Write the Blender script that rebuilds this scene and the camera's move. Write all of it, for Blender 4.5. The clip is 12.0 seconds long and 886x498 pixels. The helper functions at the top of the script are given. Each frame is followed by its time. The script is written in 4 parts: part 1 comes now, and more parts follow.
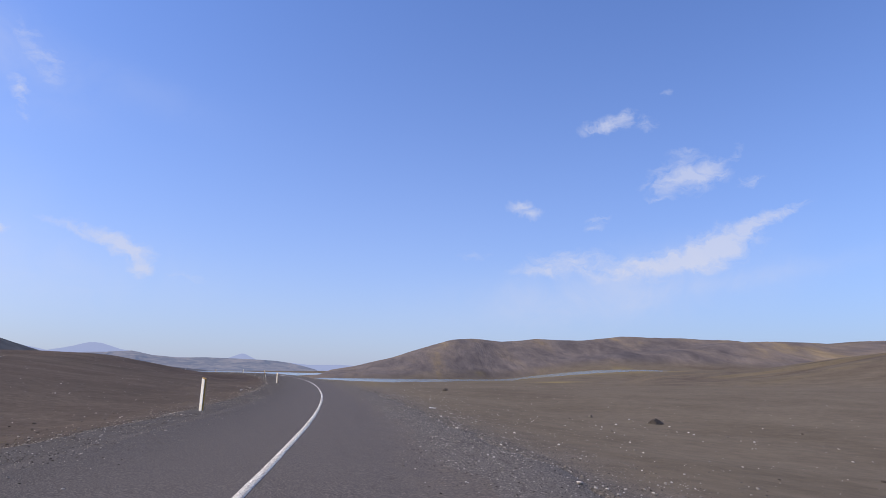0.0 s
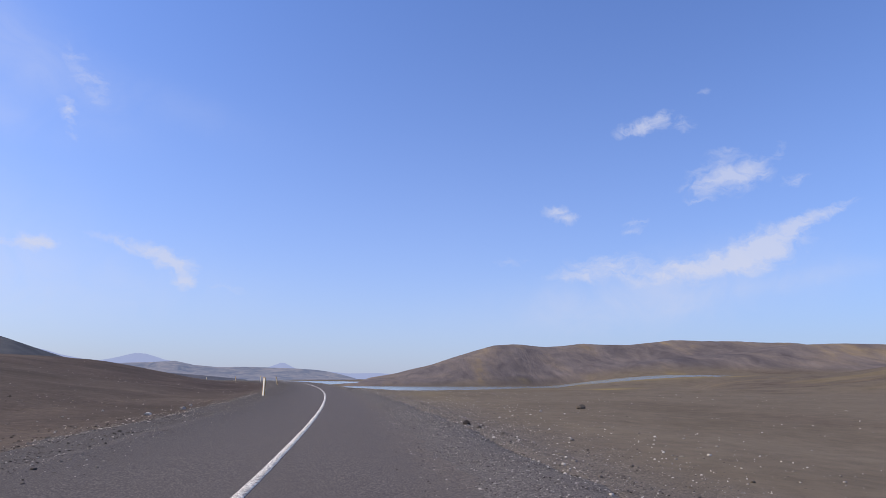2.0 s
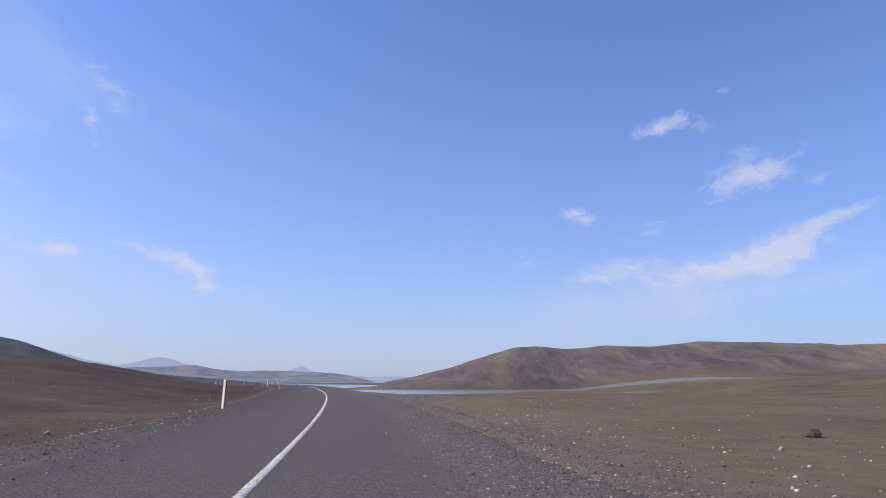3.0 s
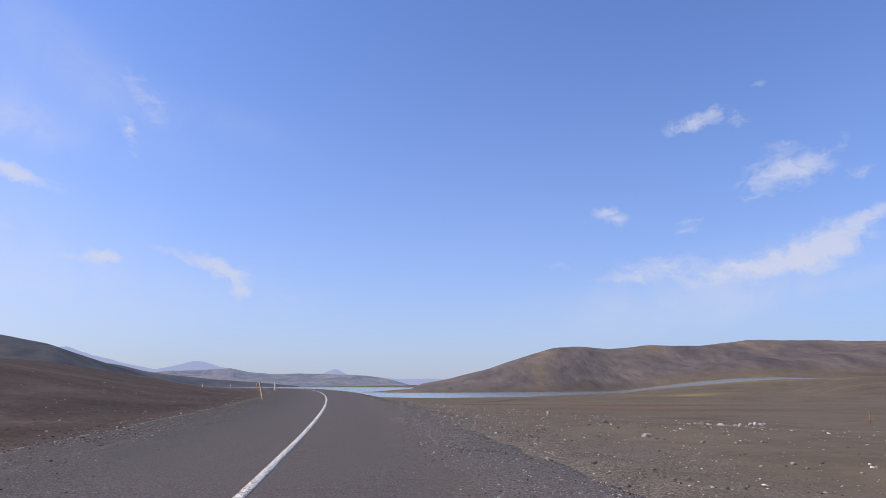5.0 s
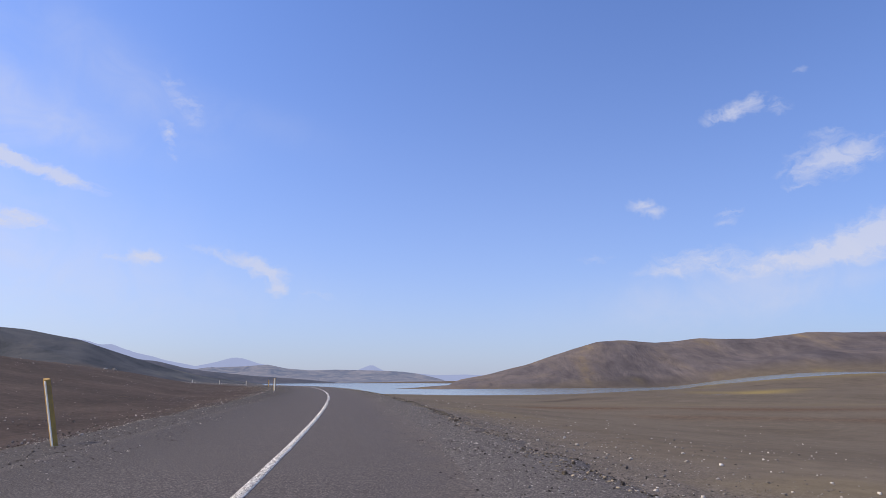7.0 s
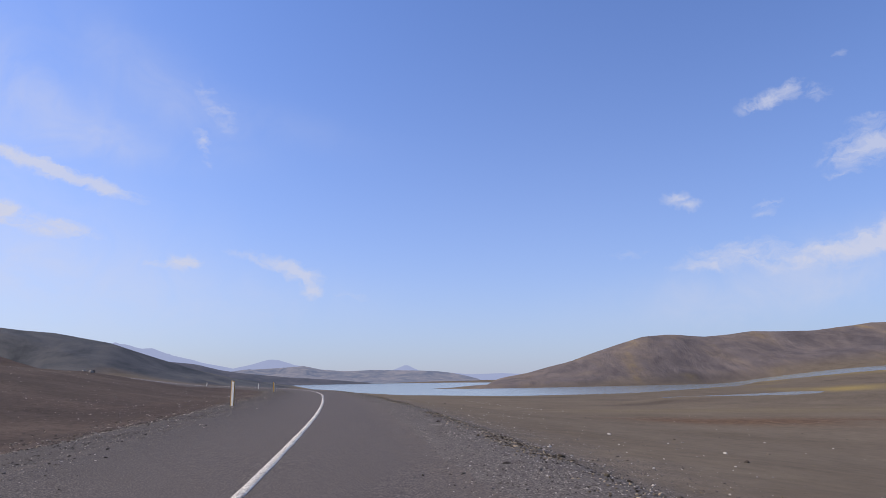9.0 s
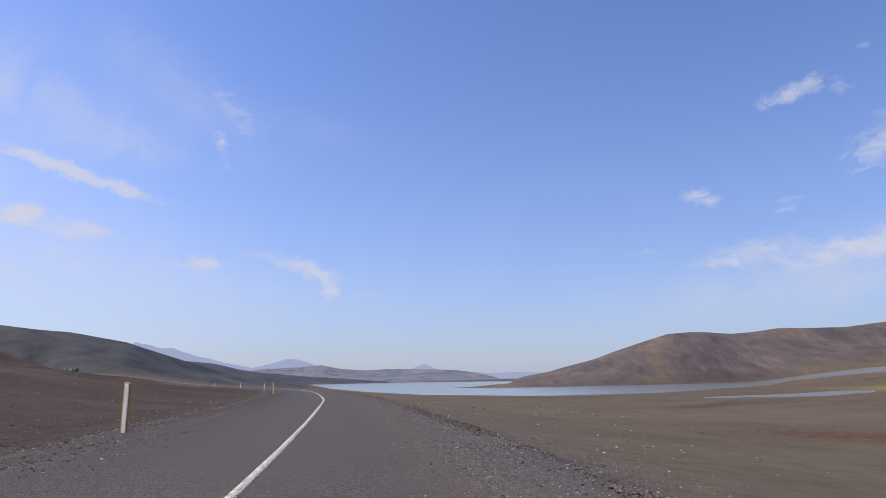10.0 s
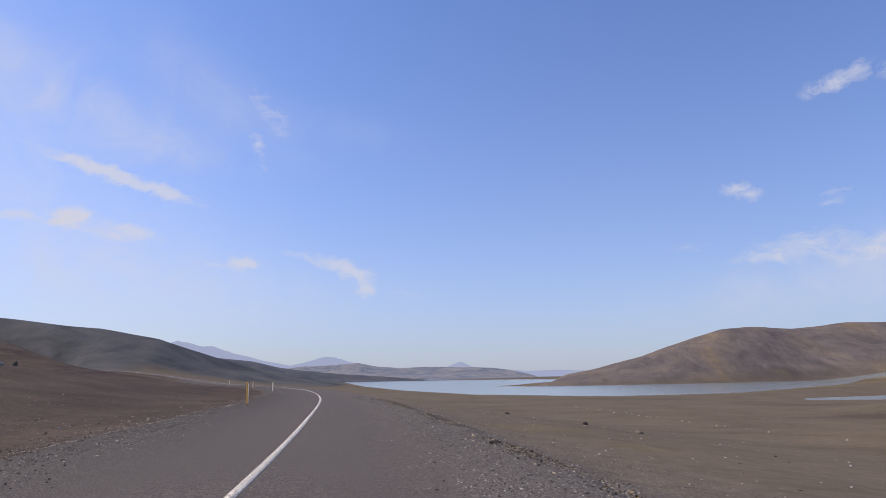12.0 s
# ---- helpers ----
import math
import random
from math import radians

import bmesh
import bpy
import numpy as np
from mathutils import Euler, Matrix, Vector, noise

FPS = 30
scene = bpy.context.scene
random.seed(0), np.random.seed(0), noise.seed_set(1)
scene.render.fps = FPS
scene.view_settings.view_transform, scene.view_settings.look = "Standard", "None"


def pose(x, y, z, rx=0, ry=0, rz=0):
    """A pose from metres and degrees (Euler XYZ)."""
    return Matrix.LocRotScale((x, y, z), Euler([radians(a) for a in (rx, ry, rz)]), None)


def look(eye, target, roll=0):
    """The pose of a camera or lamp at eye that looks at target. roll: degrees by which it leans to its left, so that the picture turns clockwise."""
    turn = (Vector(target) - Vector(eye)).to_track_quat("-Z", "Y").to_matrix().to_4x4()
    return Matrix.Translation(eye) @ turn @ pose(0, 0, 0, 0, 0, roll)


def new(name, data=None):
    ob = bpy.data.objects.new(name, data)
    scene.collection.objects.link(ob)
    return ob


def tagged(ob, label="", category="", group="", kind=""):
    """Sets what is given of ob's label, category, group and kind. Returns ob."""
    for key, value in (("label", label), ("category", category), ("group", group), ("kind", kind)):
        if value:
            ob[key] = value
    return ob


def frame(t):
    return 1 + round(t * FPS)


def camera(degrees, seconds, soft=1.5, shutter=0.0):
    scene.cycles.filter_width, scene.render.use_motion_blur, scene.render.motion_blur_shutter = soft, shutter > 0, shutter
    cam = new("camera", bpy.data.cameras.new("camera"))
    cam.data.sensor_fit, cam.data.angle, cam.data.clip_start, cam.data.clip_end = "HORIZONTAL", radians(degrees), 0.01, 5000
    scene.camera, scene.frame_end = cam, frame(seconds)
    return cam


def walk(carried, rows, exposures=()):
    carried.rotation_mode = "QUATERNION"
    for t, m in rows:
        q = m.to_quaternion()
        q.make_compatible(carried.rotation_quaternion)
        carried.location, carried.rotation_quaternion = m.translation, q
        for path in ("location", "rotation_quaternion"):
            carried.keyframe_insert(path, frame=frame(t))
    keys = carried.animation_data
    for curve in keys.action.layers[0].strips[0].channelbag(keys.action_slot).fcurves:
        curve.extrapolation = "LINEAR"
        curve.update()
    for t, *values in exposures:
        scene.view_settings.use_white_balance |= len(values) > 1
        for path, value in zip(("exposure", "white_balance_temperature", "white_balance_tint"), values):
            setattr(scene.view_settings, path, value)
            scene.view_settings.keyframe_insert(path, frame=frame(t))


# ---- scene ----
cam = camera(72.0, 12.0, soft=0.55)
# ---- path ----
PATH = [  # seconds, x, y, z, tilt up, roll, turn to the left
    (0.0, 0.000, 0.000, 1.081, 11.44, 0.93, -7.03),
    (0.5, -0.062, 8.177, 0.939, 11.57, 0.81, -6.34),
    (1.0, -0.249, 16.331, 0.825, 11.66, 0.46, -5.47),
    (1.5, -0.560, 24.459, 0.737, 11.85, 0.47, -4.54),
    (2.0, -0.991, 32.559, 0.674, 12.09, 0.44, -3.61),
    (2.5, -1.535, 40.630, 0.635, 12.20, 0.35, -2.88),
    (3.0, -2.187, 48.671, 0.621, 12.36, 0.25, -1.96),
    (3.5, -2.941, 56.681, 0.629, 12.45, 0.16, -1.14),
    (4.0, -3.798, 64.658, 0.654, 12.52, 0.07, -0.43),
    (4.5, -4.758, 72.601, 0.690, 12.56, 0.03, 0.30),
    (5.0, -5.824, 80.508, 0.727, 12.55, -0.01, 1.04),
    (5.5, -6.994, 88.377, 0.761, 12.49, -0.04, 2.00),
    (6.0, -8.266, 96.209, 0.793, 12.36, -0.13, 2.79),
    (6.5, -9.636, 104.001, 0.825, 12.21, -0.16, 3.54),
    (7.0, -11.098, 111.753, 0.860, 12.18, -0.15, 4.27),
    (7.5, -12.652, 119.465, 0.898, 12.21, -0.30, 4.93),
    (8.0, -14.301, 127.135, 0.939, 12.23, -0.43, 5.63),
    (8.5, -16.052, 134.758, 0.979, 12.16, -0.66, 6.42),
    (9.0, -17.916, 142.333, 1.017, 12.14, -0.92, 7.30),
    (9.5, -19.894, 149.855, 1.053, 12.08, -1.06, 8.20),
    (10.0, -21.985, 157.324, 1.084, 12.07, -1.02, 8.93),
    (10.5, -24.180, 164.739, 1.110, 12.02, -1.06, 9.82),
    (11.0, -26.474, 172.101, 1.128, 12.00, -1.00, 10.59),
    (11.5, -28.865, 179.409, 1.139, 12.11, -0.91, 11.44),
    (12.0, -31.350, 186.661, 1.143, 11.93, -0.97, 12.23),
]
WALK = []
for t, x, y, z, tilt, roll, turn in PATH:
    a, b = radians(turn), radians(tilt)
    eye = Vector((x, y, z))
    WALK.append((t, look(eye, eye + Vector((-math.sin(a) * math.cos(b), math.cos(a) * math.cos(b), math.sin(b))), roll)))
walk(cam, WALK, [(0.0, 0.02, 6480, 10), (5.0, 0.02, 6600, 10), (7.2, 0.01, 6640, 10), (9.0, -0.03, 6720, 10), (11.0, -0.02, 6980, 10), (12.0, -0.02, 7050, 10)])

# ---- world, sun ----
SUN_AZ, SUN_EL = -92.0, 44.0  # degrees; azimuth to the right of the way ahead
world = bpy.data.worlds.new("sky")
scene.world = world
world.use_nodes = True
nt = world.node_tree
nt.nodes.clear()


def node(tree, kind, **inputs):
    n = tree.nodes.new(kind)
    for key, value in inputs.items():
        if key == "op":
            n.operation = value
        elif key == "blend":
            n.blend_type = value
    return n


def link(tree, socket, target):
    if hasattr(socket, "is_output"):
        tree.links.new(socket, target)
    else:
        target.default_value = socket


def math_node(tree, op, a, b=0.0, clamp=False):
    n = node(tree, "ShaderNodeMath", op=op)
    n.use_clamp = clamp
    link(tree, a, n.inputs[0])
    link(tree, b, n.inputs[1])
    return n.outputs[0]


def mix_rgb(tree, fac, a, b, blend="MIX"):
    n = tree.nodes.new("ShaderNodeMix")
    n.data_type, n.blend_type = "RGBA", blend
    link(tree, fac, n.inputs[0])
    link(tree, a, n.inputs[6])
    link(tree, b, n.inputs[7])
    return n.outputs[2]


def ramp(tree, fac, stops):
    n = tree.nodes.new("ShaderNodeValToRGB")
    link(tree, fac, n.inputs[0])
    e = n.color_ramp.elements
    while len(e) < len(stops):
        e.new(0.5)
    for item, (pos, col) in zip(e, stops):
        item.position = pos
        item.color = (*col, 1) if len(col) == 3 else col
    return n.outputs[0]


def noise_tex(tree, vector, scale, detail=4.0, rough=0.55, distortion=0.0):
    n = tree.nodes.new("ShaderNodeTexNoise")
    if vector is not None:
        tree.links.new(vector, n.inputs["Vector"])
    n.inputs["Scale"].default_value = scale
    n.inputs["Detail"].default_value = detail
    n.inputs["Roughness"].default_value = rough
    n.inputs["Distortion"].default_value = distortion
    return n.outputs[0]


sky = nt.nodes.new("ShaderNodeTexSky")
sky.sky_type = "NISHITA"
sky.sun_disc = False
sky.sun_elevation = radians(SUN_EL)
sky.sun_rotation = radians(SUN_AZ)
sky.altitude = 400
sky.air_density = 1.0
sky.dust_density = 0.35
sky.ozone_density = 2.0

# clouds: azimuth, elevation, half width, half height, tilt (degrees), thickness
CLOUDS = [
    (23.5, 22.4, 2.6, 0.7, 5, 0.58), (24.3, 23.2, 1.2, 0.4, 6, 0.36), (21.9, 21.9, 1.2, 0.35, 4, 0.5), (26.6, 22.0, 1.1, 0.6, -20, 0.36), (28.3, 24.5, 0.5, 0.4, 0, 0.28),
    (29.3, 17.2, 2.8, 1.25, 4, 0.95), (31.4, 17.6, 1.5, 0.9, 0, 0.5), (29.4, 19.4, 1.2, 0.4, 4, 0.42), (33.8, 19.0, 0.8, 0.6, 35, 0.4), (34.9, 16.3, 1.0, 0.42, 6, 0.7), (27.4, 15.5, 1.3, 0.2, 0, 0.4),
    (14.5, 15.4, 1.3, 0.65, -4, 0.8), (15.6, 14.6, 1.0, 0.4, -4, 0.6), (21.8, 14.0, 1.4, 0.5, 4, 0.42), (21.2, 13.2, 1.0, 0.25, 2, 0.4), (10.0, 10.8, 2.2, 0.7, 0, 0.2),
    (32.0, 11.0, 2.7, 1.35, 14, 0.9), (34.0, 12.2, 2.0, 0.6, 18, 0.5), (36.3, 13.3, 3.0, 0.42, 14, 0.72), (26.6, 9.5, 4.2, 1.0, 5, 0.85), (19.0, 10.1, 4.0, 1.2, 4, 0.62), (29.5, 10.1, 2.4, 0.9, 8, 0.62), (16.0, 9.4, 2.6, 0.5, 2, 0.3),
    (22.0, 7.4, 11.0, 1.8, 3, 0.75), (33.0, 8.0, 9.0, 0.8, 9, 0.30), (18.0, 5.2, 11.0, 1.6, 2, 0.30),
    (-22.2, 10.4, 3.0, 0.65, -16, 0.72), (-20.6, 9.4, 1.8, 0.8, -26, 0.6), (-19.7, 8.1, 0.8, 0.65, 0, 0.85), (-16.0, 7.8, 2.2, 0.45, -8, 0.26), (-26.0, 11.3, 2.2, 0.4, -8, 0.25),
    (-30.7, 10.4, 1.3, 0.65, 4, 1.0), (-33.4, 10.2, 1.4, 0.35, 0, 0.32), (-41.5, 17.0, 4.9, 0.5, -12, 1.35), (-37.6, 15.9, 2.6, 0.45, -10, 0.7), (-44.4, 13.2, 1.3, 0.75, 0, 1.25), (-40.6, 12.4, 2.6, 0.7, -4, 0.85),
    (-48.0, 12.9, 1.6, 0.5, 0, 0.7), (-29.9, 21.0, 0.75, 1.2, 22, 0.5), (-29.2, 19.4, 0.4, 1.0, 24, 0.34), (-29.6, 24.4, 2.6, 0.9, -50, 0.28), (-27.8, 23.2, 1.0, 1.6, 10, 0.2),
    (-33.0, 23.6, 7.0, 2.2, -22, 0.24), (-40.0, 21.0, 6.0, 2.0, -10, 0.35),
    (-43.0, 9.0, 9.0, 2.2, 0, 0.5), (-36.0, 6.0, 14.0, 2.5, 0, 0.35), (-49.0, 24.0, 8.0, 3.0, -20, 0.4), (-28.0, 8.0, 16.0, 2.6, -4, 0.22), (27.0, 9.8, 8.0, 1.8, 8, 0.32), (-34.0, 25.5, 8.0, 2.5, -28, 0.22), (-54.0, 19.0, 14.0, 9.0, -5, 0.55), (-44.0, 12.0, 16.0, 4.0, -5, 0.35), (-38.0, 19.6, 6.0, 1.2, -6, 0.30), (-22.0, 23.0, 7.0, 1.6, -10, 0.16),
]
coord = nt.nodes.new("ShaderNodeTexCoord").outputs["Generated"]
sep = nt.nodes.new("ShaderNodeSeparateXYZ")
nt.links.new(coord, sep.inputs[0])
az = math_node(nt, "MULTIPLY", math_node(nt, "ARCTAN2", sep.outputs[0], sep.outputs[1]), 180 / math.pi)
el = math_node(nt, "MULTIPLY", math_node(nt, "ARCSINE", sep.outputs[2]), 180 / math.pi)
warp = math_node(nt, "SUBTRACT", noise_tex(nt, coord, 22.0, 6.0, 0.6), 0.5)
warp2 = math_node(nt, "SUBTRACT", noise_tex(nt, coord, 45.0, 5.0, 0.6), 0.5)
az_w = math_node(nt, "ADD", az, math_node(nt, "MULTIPLY", warp, 2.2))
el_w = math_node(nt, "ADD", el, math_node(nt, "MULTIPLY", warp2, 1.3))
total = veil = None
for ca, ce, wa, we, tilt, thick in CLOUDS:
    c, s = math.cos(radians(tilt)), math.sin(radians(tilt))
    da, de = math_node(nt, "SUBTRACT", az_w, ca), math_node(nt, "SUBTRACT", el_w, ce)
    u = math_node(nt, "ADD", math_node(nt, "MULTIPLY", da, c / wa), math_node(nt, "MULTIPLY", de, s / wa))
    v = math_node(nt, "ADD", math_node(nt, "MULTIPLY", da, -s / we), math_node(nt, "MULTIPLY", de, c / we))
    r2 = math_node(nt, "ADD", math_node(nt, "MULTIPLY", u, u), math_node(nt, "MULTIPLY", v, v))
    soft_edge = math_node(nt, "MULTIPLY", math_node(nt, "POWER", 2.718, math_node(nt, "MULTIPLY", r2, -1.0)), thick)
    if wa >= 5.2:
        veil = soft_edge if veil is None else math_node(nt, "ADD", veil, soft_edge)
    else:
        total = soft_edge if total is None else math_node(nt, "ADD", total, soft_edge)
plane = nt.nodes.new("ShaderNodeCombineXYZ")
nt.links.new(math_node(nt, "ADD", math_node(nt, "MULTIPLY", az_w, 0.45), math_node(nt, "MULTIPLY", el_w, 0.12)), plane.inputs[0])
nt.links.new(math_node(nt, "SUBTRACT", math_node(nt, "MULTIPLY", el_w, 0.85), math_node(nt, "MULTIPLY", az_w, 0.06)), plane.inputs[1])
wisps = noise_tex(nt, plane.outputs[0], 1.1, 9.0, 0.68, 0.5)
thin = math_node(nt, "MULTIPLY", total, 2.2, clamp=True)
dens = math_node(nt, "ADD", total, math_node(nt, "MULTIPLY", math_node(nt, "SUBTRACT", wisps, 0.5), math_node(nt, "MULTIPLY", thin, 2.5)))
cover = ramp(nt, dens, [(0.14, (0, 0, 0)), (0.45, (0.25, 0.25, 0.25)), (1.0, (0.66, 0.66, 0.66))])
streaks = math_node(nt, "MULTIPLY_ADD", noise_tex(nt, coord, 12.0, 7.0, 0.6, 0.8), 1.5)
streaks.node.inputs[2].default_value = -0.15
cover = math_node(nt, "ADD", cover, math_node(nt, "MULTIPLY", veil, math_node(nt, "MULTIPLY", streaks, 0.75)), clamp=True)
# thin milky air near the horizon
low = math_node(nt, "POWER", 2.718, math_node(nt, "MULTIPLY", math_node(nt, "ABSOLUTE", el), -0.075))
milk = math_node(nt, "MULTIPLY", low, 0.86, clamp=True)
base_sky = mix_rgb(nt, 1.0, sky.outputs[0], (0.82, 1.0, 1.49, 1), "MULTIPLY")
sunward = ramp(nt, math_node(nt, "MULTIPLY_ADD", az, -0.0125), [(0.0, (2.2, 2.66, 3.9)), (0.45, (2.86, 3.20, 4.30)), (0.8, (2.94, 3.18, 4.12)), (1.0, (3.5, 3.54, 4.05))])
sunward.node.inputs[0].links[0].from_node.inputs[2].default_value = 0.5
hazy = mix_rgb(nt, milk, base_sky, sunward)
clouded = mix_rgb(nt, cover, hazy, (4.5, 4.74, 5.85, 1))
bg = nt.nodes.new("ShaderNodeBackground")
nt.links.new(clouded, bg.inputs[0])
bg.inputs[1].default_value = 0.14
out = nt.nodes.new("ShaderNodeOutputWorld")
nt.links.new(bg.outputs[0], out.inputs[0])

sun = new("sun", bpy.data.lights.new("sun", "SUN"))
sun.data.energy = 4.0
sun.data.angle = radians(0.6)
sun.data.color = (1.0, 0.885, 0.74)
saz, sel = radians(SUN_AZ), radians(SUN_EL)
to_sun = Vector((math.sin(saz) * math.cos(sel), math.cos(saz) * math.cos(sel), math.sin(sel)))
sun.matrix_world = look(to_sun * 300, (0, 0, 0))

# ---- materials ----


def material(name, gloss=0.08):
    m = bpy.data.materials.new(name)
    m.use_nodes = True
    tree = m.node_tree
    tree.nodes["Principled BSDF"].inputs["Specular IOR Level"].default_value = gloss
    return m, tree, tree.nodes["Principled BSDF"], tree.nodes.new("ShaderNodeTexCoord").outputs["Object"]


def bump(tree, bsdf, height, strength, distance):
    b = tree.nodes.new("ShaderNodeBump")
    b.inputs["Strength"].default_value = strength
    b.inputs["Distance"].default_value = distance
    tree.links.new(height, b.inputs["Height"])
    tree.links.new(b.outputs[0], bsdf.inputs["Normal"])


def mask(tree, name):
    n = tree.nodes.new("ShaderNodeAttribute")
    n.attribute_name = name
    return n.outputs["Fac"]


def asphalt_material():
    m, t, b, co = material("asphalt", 0.16)
    chips = noise_tex(t, co, 48.0, 4.0, 0.75)
    coarse = noise_tex(t, co, 7.0, 5.0, 0.7)
    patch = noise_tex(t, co, 0.35, 5.0, 0.6)
    col = ramp(t, chips, [(0.32, (0.029, 0.0245, 0.0212)), (0.5, (0.099, 0.082, 0.0695)), (0.66, (0.27, 0.226, 0.188))])
    col = mix_rgb(t, 0.22, col, ramp(t, coarse, [(0.3, (0.22, 0.22, 0.22)), (0.7, (0.76, 0.75, 0.74))]), "OVERLAY")
    col = mix_rgb(t, math_node(t, "MULTIPLY", patch, 0.35), col, (0.092, 0.076, 0.0645, 1))
    dusty = math_node(t, "MULTIPLY_ADD", noise_tex(t, co, 1.6, 6.0, 0.7), 2.4)
    dusty.node.inputs[2].default_value = -1.7
    dusty = math_node(t, "ADD", math_node(t, "MULTIPLY", mask(t, "verge"), 1.5), dusty, clamp=True)
    grit = ramp(t, noise_tex(t, co, 30.0, 4.0, 0.75), [(0.34, (0.060, 0.048, 0.038)), (0.5, (0.118, 0.095, 0.075)), (0.66, (0.25, 0.205, 0.16))])
    col = mix_rgb(t, dusty, col, grit)
    soiled = math_node(t, "MULTIPLY", mask(t, "soil"), math_node(t, "MULTIPLY_ADD", noise_tex(t, co, 1.1, 6.0, 0.7), 1.2), clamp=True)
    soiled.node.inputs[1].links[0].from_node.inputs[2].default_value = 0.15
    col = mix_rgb(t, soiled, col, ramp(t, chips, [(0.34, (0.025, 0.021, 0.018)), (0.5, (0.070, 0.058, 0.049)), (0.66, (0.22, 0.185, 0.15))]))
    t.links.new(col, b.inputs["Base Color"])
    b.inputs["Roughness"].default_value = 0.85
    bump(t, b, math_node(t, "ADD", chips, coarse), 0.5, 0.012)
    return m


def paint_material():
    m, t, b, co = material("road_paint")
    wear = noise_tex(t, co, 40.0, 6.0, 0.85)
    col = ramp(t, wear, [(0.435, (0.09, 0.077, 0.064)), (0.495, (0.42, 0.38, 0.32)), (0.54, (0.88, 0.83, 0.71)), (0.7, (0.95, 0.91, 0.79))])
    t.links.new(col, b.inputs["Base Color"])
    b.inputs["Roughness"].default_value = 0.7
    bump(t, b, wear, 0.3, 0.004)
    return m


def earth_material():
    """Volcanic sand; dark heath, scree and dry slopes lie where the ground's own masks put them."""
    m, t, b, co = material("volcanic_earth")
    mid = noise_tex(t, co, 0.11, 6.0, 0.62, 0.3)
    small = noise_tex(t, co, 1.3, 6.0, 0.68)
    grit = noise_tex(t, co, 11.0, 4.0, 0.72)
    sand = ramp(t, mid, [(0.30, (0.123, 0.0955, 0.063)), (0.5, (0.146, 0.115, 0.0785)), (0.70, (0.168, 0.1335, 0.0915))])
    heath = ramp(t, mid, [(0.32, (0.034, 0.0225, 0.0185)), (0.5, (0.057, 0.0385, 0.0310)), (0.68, (0.090, 0.063, 0.048))])
    # gullies and screes run down the slopes
    downhill = t.nodes.new("ShaderNodeMapping")
    downhill.inputs["Scale"].default_value = (1.0, 0.32, 1.0)
    t.links.new(co, downhill.inputs[0])
    hill = downhill.outputs[0]
    wide = noise_tex(t, hill, 0.014, 6.0, 0.62, 0.6)
    aside = t.nodes.new("ShaderNodeMapping")
    aside.inputs["Rotation"].default_value = (0, 0, radians(-42))
    t.links.new(co, aside.inputs[0])
    aside_down = t.nodes.new("ShaderNodeMapping")
    aside_down.inputs["Scale"].default_value = (1.0, 0.4, 1.6)
    t.links.new(aside.outputs[0], aside_down.inputs[0])
    scree = ramp(t, noise_tex(t, aside_down.outputs[0], 0.022, 6.0, 0.66, 0.6), [(0.36, (0.038, 0.044, 0.050)), (0.50, (0.074, 0.078, 0.082)), (0.60, (0.098, 0.098, 0.096)), (0.70, (0.128, 0.116, 0.098))])
    slope = ramp(t, wide, [(0.36, (0.104, 0.088, 0.084)), (0.47, (0.144, 0.119, 0.107)), (0.57, (0.174, 0.139, 0.112)), (0.67, (0.245, 0.182, 0.105))])
    clump = noise_tex(t, co, 3.4, 5.0, 0.75)
    heath = mix_rgb(t, 0.85, heath, ramp(t, clump, [(0.34, (0.16, 0.16, 0.16)), (0.66, (0.84, 0.82, 0.80))]), "OVERLAY")
    col = mix_rgb(t, mask(t, "heath"), sand, heath)
    slope = mix_rgb(t, 0.55, slope, ramp(t, noise_tex(t, hill, 0.045, 7.0, 0.68, 0.8), [(0.3, (0.24, 0.24, 0.25)), (0.7, (0.76, 0.75, 0.72))]), "OVERLAY")
    col = mix_rgb(t, mask(t, "rust"), col, ramp(t, small, [(0.32, (0.090, 0.052, 0.030)), (0.68, (0.165, 0.105, 0.060))]))
    col = mix_rgb(t, mask(t, "slope"), col, slope)
    col = mix_rgb(t, mask(t, "scree"), col, scree)
    col = mix_rgb(t, mask(t, "turf"), col, (0.29, 0.215, 0.075, 1))
    chips = ramp(t, noise_tex(t, co, 26.0, 3.0, 0.75), [(0.36, (0.034, 0.028, 0.024)), (0.5, (0.125, 0.104, 0.085)), (0.64, (0.32, 0.27, 0.215))])
    col = mix_rgb(t, math_node(t, "MULTIPLY", mask(t, "gravel"), 0.75), col, chips)
    col = mix_rgb(t, 0.45, col, ramp(t, small, [(0.3, (0.30, 0.30, 0.30)), (0.7, (0.70, 0.69, 0.68))]), "OVERLAY")
    col = mix_rgb(t, ramp(t, grit, [(0.60, (0, 0, 0)), (0.70, (0.35, 0.35, 0.35))]), col, (0.22, 0.185, 0.14, 1))
    col = mix_rgb(t, ramp(t, grit, [(0.30, (0.6, 0.6, 0.6)), (0.40, (0, 0, 0))]), col, (0.040, 0.034, 0.030, 1))
    t.links.new(col, b.inputs["Base Color"])
    b.inputs["Roughness"].default_value = 0.95
    folds = noise_tex(t, hill, 0.026, 7.0, 0.62, 0.6)
    hilly = math_node(t, "MULTIPLY", math_node(t, "MAXIMUM", mask(t, "slope"), math_node(t, "MULTIPLY", mask(t, "scree"), 0.3)), 120.0)
